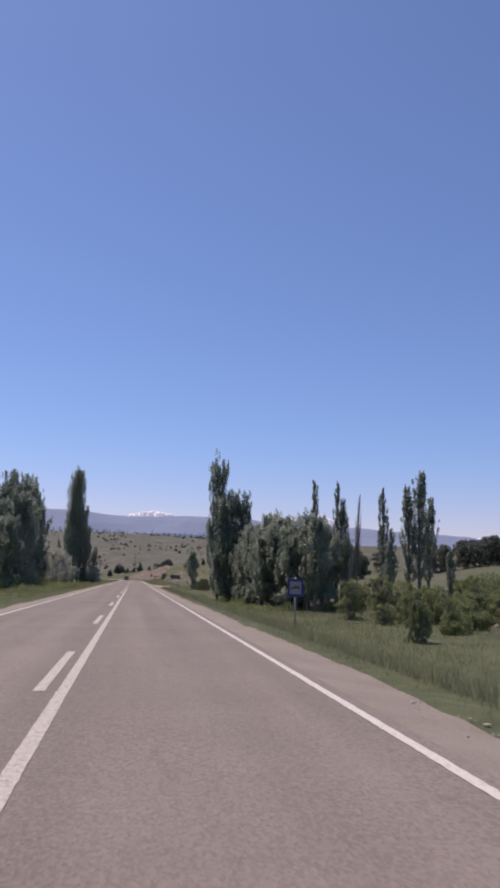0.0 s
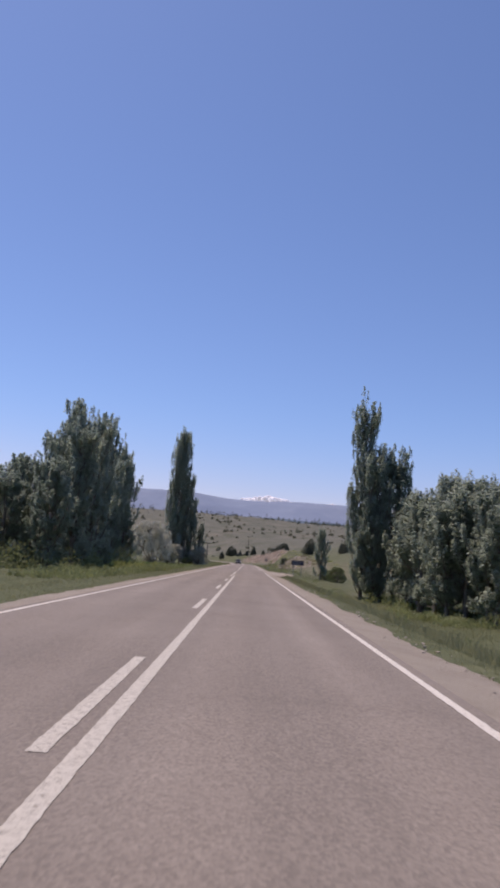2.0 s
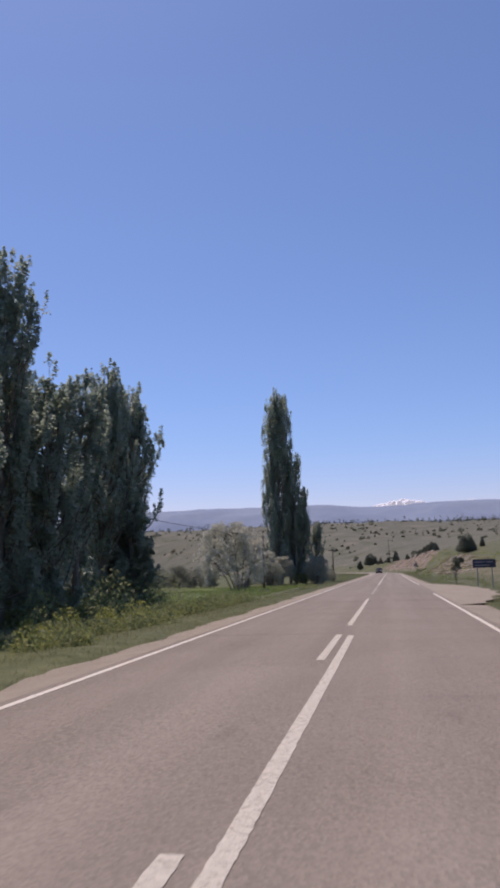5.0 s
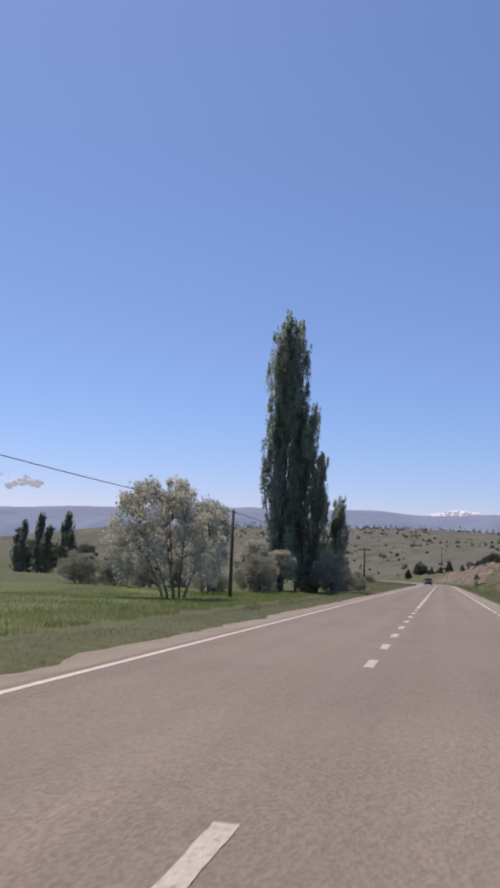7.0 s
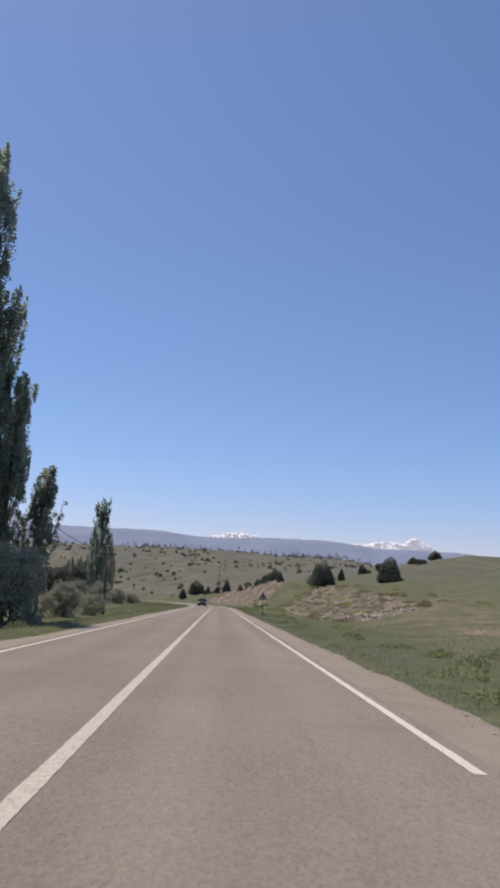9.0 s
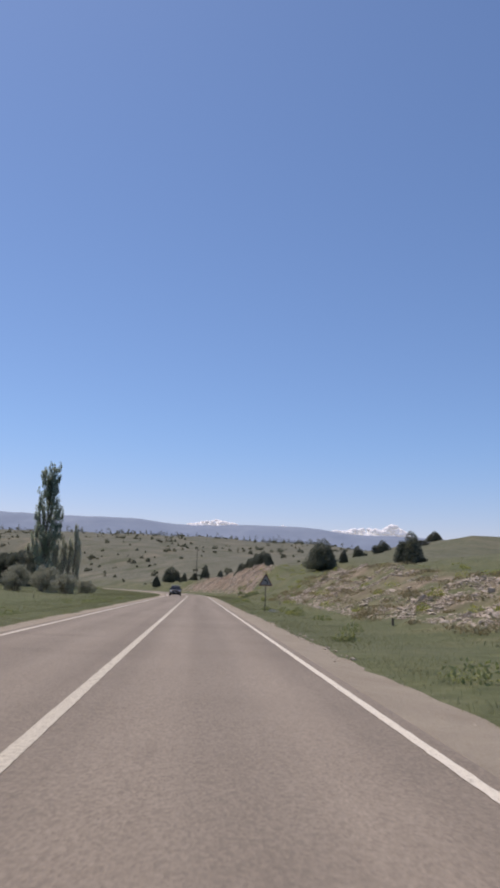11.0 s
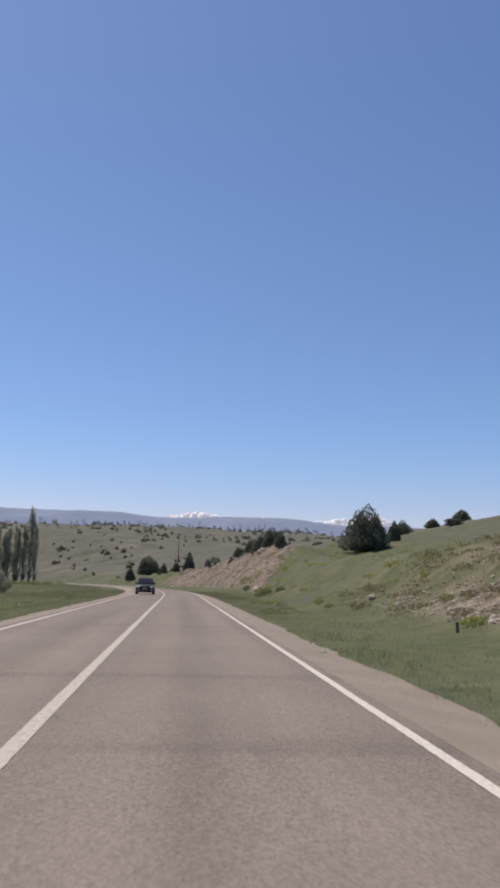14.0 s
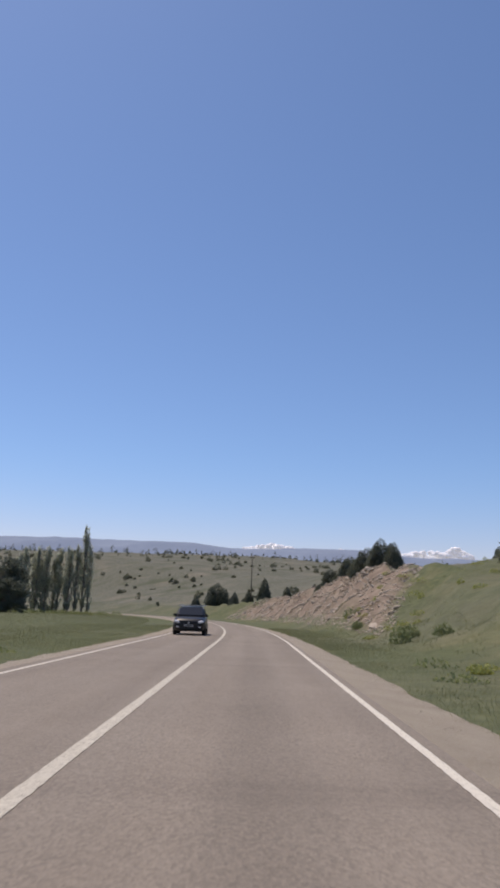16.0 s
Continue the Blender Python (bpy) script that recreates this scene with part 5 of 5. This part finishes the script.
def fountain_sign(x, y):
    z = H(x, y)
    ob = root("fountain_sign", x, y, z, -4)
    part("post", pipe(bmesh.new(), (0, 0.035, -0.3), (0, 0.035, 1.50 - z), 0.03, 0.03, 10), M_STEEL, ob, "grey steel post", True)
    c = 1.10 - z
    part("panel", plate(bmesh.new(), rounded([(-0.3, c - 0.33), (0.3, c - 0.33), (0.3, c + 0.33), (-0.3, c + 0.33)], 0.05), -0.006, 0), M_BLUE, ob, "blue panel")
    part("field", plate(bmesh.new(), rounded([(-0.215, c - 0.235), (0.215, c - 0.235), (0.215, c + 0.235), (-0.215, c + 0.235)], 0.02), -0.010, -0.007), M_FIELD, ob, "white field")
    tap = box(bmesh.new(), -0.10, 0.10, -0.0135, -0.0105, c - 0.02, c + 0.035)
    part("tap_body", tap, M_BLACK, ob, "black tap symbol")
    part("tap_flange", box(bmesh.new(), 0.101, 0.145, -0.0135, -0.0105, c - 0.075, c + 0.085), M_BLACK, ob)
    part("tap_spout", plate(bmesh.new(), ribbon([(-0.101, c + 0.005), (-0.14, c - 0.015), (-0.15, c - 0.06)], 0.05), -0.0135, -0.0105), M_BLACK, ob)
    part("tap_stem", box(bmesh.new(), -0.012, 0.012, -0.0135, -0.0105, c + 0.036, c + 0.075), M_BLACK, ob)
    part("tap_handle", box(bmesh.new(), -0.05, 0.05, -0.0135, -0.0105, c + 0.076, c + 0.095), M_BLACK, ob)
    return tagged(ob, "blue square fountain sign with a black tap symbol", "sign")


def direction_sign(x, y):
    z = H(x, y)
    ob = root("direction_sign", x, y, z, -6)
    for px in (-0.55, 0.55):
        part("post", box(bmesh.new(), px - 0.04, px + 0.04, 0.0, 0.08, -0.3, 2.1, 0.006), M_STEEL, ob, "grey steel post")
    part("panel", plate(bmesh.new(), rounded([(-0.86, 1.52), (0.86, 1.52), (0.86, 2.16), (-0.86, 2.16)], 0.06), -0.012, -0.002), M_NAVY, ob, "dark blue panel")
    for x0, x1, zz in ((-0.70, 0.05, 1.95), (0.15, 0.68, 1.95), (-0.70, 0.38, 1.70)):
        part("lettering", box(bmesh.new(), x0, x1, -0.0155, -0.0125, zz - 0.03, zz + 0.03), M_STEEL, ob, "pale bar of lettering")
    return tagged(ob, "dark blue direction sign on two steel posts", "sign")


def marker_post(x, y):
    z = H(x, y)
    ob = root("marker_post", x, y, z)
    part("shaft", box(bmesh.new(), -0.04, 0.04, -0.035, 0.035, -0.2, 0.24, 0.01), M_POST, ob, "dark weathered shaft")
    part("cap", box(bmesh.new(), -0.043, 0.043, -0.038, 0.038, 0.241, 0.28, 0.012), M_BLACK, ob)
    return tagged(ob, "short dark marker post in the grass", "post", "marker posts")


warning_sign(5.87, 233.6)
fountain_sign(6.95, 30.9)
direction_sign(8.3, 146.5)
marker_post(9.15, 212.6)
marker_post(8.7, 251.0)
marker_post(-14.5, 260.4)


def utility_pole(x, y, h, turn, arm):
    ob = root("utility_pole", x, y, H(x, y), turn)
    bm = pipe(bmesh.new(), (0, 0, -0.4), (0, 0, h), 0.13, 0.09, 12)
    part("shaft", bm, M_POLE, ob, "dark tarred wooden shaft", True)
    if arm:
        part("crossarm", box(bmesh.new(), -0.75, 0.75, -0.05, 0.05, h - 0.32, h - 0.2, 0.01), M_POLE, ob)
        for px in (-0.65, 0.0, 0.65):
            part("insulator", pipe(bmesh.new(), (px, 0, h - 0.2 if px else h), (px, 0, h - 0.04 if px else h + 0.14), 0.045, 0.03, 8), M_WHITE, ob, "pale ceramic insulator", True)
    else:
        part("insulator", pipe(bmesh.new(), (0.12, 0, h - 0.25), (0.12, 0, h - 0.1), 0.04, 0.03, 8), M_WHITE, ob, "pale ceramic insulator", True)
        part("bracket", box(bmesh.new(), 0.0, 0.14, -0.02, 0.02, h - 0.29, h - 0.25), M_STEEL, ob)
    return tagged(ob, "dark wooden utility pole beside the field", "pole", "utility poles")


POLES = [(-20.5, 112.0, 7.6, 0, False), (-12.3, 166.8, 5.7, 10, False), (-10.2, 199.5, 6.3, 0, False), (-8.2, 215.0, 5.2, 0, True)]
for p in POLES:
    utility_pole(*p)
utility_pole(1.1, 442.0, 10.6, 20, True)


def cable(a, b, sag):
    n = 24
    pts = [(a[0] + (b[0] - a[0]) * t, a[1] + (b[1] - a[1]) * t, a[2] + (b[2] - a[2]) * t - sag * 4 * t * (1 - t)) for t in (i / n for i in range(n + 1))]
    v, f = tubes([(pts, [0.022] * (n + 1))], 5)
    return tagged(new("cable", mesh_of("cable", v, f, M_WIRE, True)), "thin dark overhead cable between poles", "cable", "overhead cables")


tops = [(x, y, H(x, y) + h - 0.12) for x, y, h, *_ in POLES]
cable(tops[0], tops[1], 0.5)
cable(tops[1], tops[2], 0.45)
cable(tops[2], tops[3], 0.35)

# ---------------------------------------------------------------- the oncoming car, at rest in the other lane
M_BODY = plain("dark_car_paint", (0.016, 0.016, 0.017), 0.38, 0.0, 0.25, 0.05)
M_GLASS = plain("dark_glass", (0.02, 0.022, 0.026), 0.12, 0.0, 0.0, 0.02)
M_TRIM = plain("black_plastic", (0.018, 0.018, 0.019), 0.6)
M_TYRE = plain("tyre_rubber", (0.02, 0.02, 0.02), 0.85)
M_RIM = plain("alloy_rim", (0.45, 0.45, 0.46), 0.3, 0.9)
M_LAMP = plain("headlamp_lens", (0.75, 0.76, 0.78), 0.12, 0.0, 0.8, 0.03)
M_ROOF = plain("silver_rail", (0.5, 0.5, 0.5), 0.3, 0.8)


def loft(rings, mat_, name, parent, label="", cap=True):
    """A smooth skin through rings of equal count."""
    bm = bmesh.new()
    rows = [[bm.verts.new(p) for p in ring] for ring in rings]
    n = len(rows[0])
    for a, b in zip(rows, rows[1:]):
        for i in range(n):
            j = (i + 1) % n
            bm.faces.new((a[i], a[j], b[j], b[i]))
    if cap:
        bm.faces.new(rows[0][::-1])
        bm.faces.new(rows[-1])
    bmesh.ops.recalc_face_normals(bm, faces=bm.faces[:])
    return part(name, bm, mat_, parent, label, True)


def car(x, y, turn):
    ob = root("car", x, y, 0.002, turn)          # front towards -y
    # y from the nose, half width, low edge, shoulder, top
    stations = [(0.0, 0.55, 0.42, 0.60, 0.72), (0.06, 0.74, 0.30, 0.62, 0.80), (0.25, 0.86, 0.24, 0.66, 0.90), (0.7, 0.90, 0.23, 0.72, 0.98), (1.15, 0.91, 0.23, 0.80, 1.04),
                (1.6, 0.91, 0.23, 0.84, 1.06), (3.2, 0.91, 0.23, 0.88, 1.08), (3.9, 0.89, 0.26, 0.90, 1.08), (4.2, 0.80, 0.34, 0.88, 1.02), (4.28, 0.66, 0.42, 0.80, 0.96)]
    rings = []
    for yy, w, lo, sh, top in stations:
        rings.append([(-w * 0.90, yy, lo), (-w, yy, lo + 0.16), (-w * 1.0, yy, sh), (-w * 0.93, yy, top - 0.05), (-w * 0.75, yy, top), (-w * 0.3, yy, top + 0.02), (w * 0.3, yy, top + 0.02),
                      (w * 0.75, yy, top), (w * 0.93, yy, top - 0.05), (w, yy, sh), (w, yy, lo + 0.16), (w * 0.90, yy, lo)])
    loft(rings, M_BODY, "body", ob, "dark glossy paint")
    cab = []
    for yy, w, z in ((1.05, 0.80, 1.02), (1.5, 0.76, 1.32), (1.85, 0.68, 1.54), (2.2, 0.64, 1.585), (3.1, 0.64, 1.59), (3.7, 0.66, 1.54), (4.05, 0.72, 1.25), (4.18, 0.76, 1.02)):
        cab.append([(-0.84, yy, 0.98), (-(w + 0.84) / 2 - 0.01, yy, (0.98 + z) / 2), (-w, yy, z - 0.03), (-w * 0.85, yy, z), (0, yy, z + 0.02), (w * 0.85, yy, z), (w, yy, z - 0.03),
                    ((w + 0.84) / 2 + 0.01, yy, (0.98 + z) / 2), (0.84, yy, 0.98)])
    loft(cab, M_BODY, "cabin", ob)
    bm = bmesh.new()
    bm.faces.new([bm.verts.new(p) for p in ((-0.72, 1.085, 1.08), (0.72, 1.085, 1.08), (0.60, 1.80, 1.535), (-0.60, 1.80, 1.535))])
    ext = bmesh.ops.extrude_face_region(bm, geom=bm.faces[:])["geom"]
    for e in ext:
        if isinstance(e, bmesh.types.BMVert):
            e.co += Vector((0, -0.03, 0.035))
    bmesh.ops.recalc_face_normals(bm, faces=bm.faces[:])
    part("windscreen", bm, M_GLASS, ob, "dark reflecting windscreen")
    for sx in (-1, 1):
        for y0, y1 in ((1.75, 2.6), (2.68, 3.6)):
            part("side_window", plate_side(sx, y0, y1), M_GLASS, ob)
        part("headlamp", loft_lamp(sx), M_LAMP, ob, "clear headlamp", True)
        m = part("wing_mirror", box(bmesh.new(), sx * 0.93 - 0.09, sx * 0.93 + 0.09, 1.42, 1.55, 1.02, 1.17, 0.03), M_TRIM, ob, "black wing mirror")
        part("mirror_glass", box(bmesh.new(), sx * 0.93 - 0.07, sx * 0.93 + 0.07, 1.551, 1.556, 1.035, 1.155), M_GLASS, m)
        part("roof_rail", pipe(bmesh.new(), (sx * 0.60, 1.95, 1.62), (sx * 0.60, 3.6, 1.62), 0.02, 0.02, 8), M_ROOF, ob, "silver roof rail", True)
        part("fog_lamp", box(bmesh.new(), sx * 0.62 - 0.08, sx * 0.62 + 0.08, -0.012, 0.08, 0.42, 0.49, 0.01), M_LAMP, ob)
    for yy in (2.05, 3.2):
        part("rack_bar", box(bmesh.new(), -0.80, 0.80, yy, yy + 0.07, 1.64, 1.69, 0.012), M_ROOF, ob, "silver roof rack bar")
    part("grille", box(bmesh.new(), -0.42, 0.42, -0.035, 0.05, 0.60, 0.74, 0.015), M_TRIM, ob, "black grille")
    part("lower_grille", box(bmesh.new(), -0.50, 0.50, -0.02, 0.06, 0.34, 0.46, 0.015), M_TRIM, ob)
    part("bumper", box(bmesh.new(), -0.72, 0.72, -0.028, 0.06, 0.465, 0.585, 0.03), M_BODY, ob)
    p = part("number_plate", box(bmesh.new(), -0.26, 0.26, -0.045, -0.034, 0.475, 0.585, 0.004), M_WHITE, ob, "white plate on the bumper")
    part("lettering", box(bmesh.new(), -0.20, 0.20, -0.049, -0.046, 0.505, 0.555), M_BLACK, p)
    part("bonnet_badge", pipe(bmesh.new(), (0, -0.05, 0.68), (0, -0.034, 0.68), 0.05, 0.05, 14), M_RIM, ob)
    for sx in (-1, 1):
        for yy in (0.82, 3.42):
            w = root("wheel", sx * 0.82, yy, 0.33)
            w.parent = ob
            bm = bmesh.new()
            prof = [(0.20, -0.10), (0.30, -0.11), (0.33, -0.07), (0.33, 0.07), (0.30, 0.11), (0.20, 0.10)]
            k = 24
            rows = [[bm.verts.new((px, r * math.cos(2 * math.pi * i / k), r * math.sin(2 * math.pi * i / k))) for r, px in prof] for i in range(k)]
            for i in range(k):
                a, b = rows[i], rows[(i + 1) % k]
                for j in range(len(prof) - 1):
                    bm.faces.new((a[j], a[j + 1], b[j + 1], b[j]))
            bmesh.ops.recalc_face_normals(bm, faces=bm.faces[:])
            part("tyre", bm, M_TYRE, w, "black tyre", True)
            bm = pipe(bmesh.new(), (sx * 0.02, 0, 0), (sx * 0.085, 0, 0), 0.20, 0.20, 20)
            part("rim", bm, M_RIM, w, "alloy rim")
    part("underbody", box(bmesh.new(), -0.66, 0.66, 0.35, 4.0, 0.20, 0.30, 0.02), M_TRIM, ob)
    return tagged(ob, "dark compact off-road car facing along the other lane", "car")


def plate_side(sx, y0, y1):
    bm = bmesh.new()
    a = [(sx * 0.855, y0 - 0.22 * (y0 < 2), 1.05), (sx * 0.855, y1, 1.05), (sx * 0.70, y1 - 0.06, 1.49), (sx * 0.70, y0 + 0.10, 1.49)]
    lo = [bm.verts.new(p) for p in a]
    hi = [bm.verts.new((p[0] + sx * 0.02, p[1], p[2] + 0.005)) for p in a]
    bm.faces.new(lo)
    bm.faces.new(hi[::-1])
    for i in range(4):
        j = (i + 1) % 4
        bm.faces.new((lo[j], lo[i], hi[i], hi[j]))
    bmesh.ops.recalc_face_normals(bm, faces=bm.faces[:])
    return bm


def loft_lamp(sx):
    bm = bmesh.new()
    vs = bmesh.ops.create_uvsphere(bm, u_segments=14, v_segments=8, radius=1)["verts"]
    for v in vs:
        v.co = (sx * 0.66 + v.co.x * 0.18, 0.115 + v.co.y * 0.16 + abs(v.co.x * 0.18 + sx * 0.0) * 0.3 * (1 if v.co.x * sx > 0 else -0.4), 0.735 + v.co.z * 0.085 + v.co.x * sx * 0.03)
    return bm


cx, cy = on_road(309.0, -1.93)
car(float(cx), float(cy), 0.9)
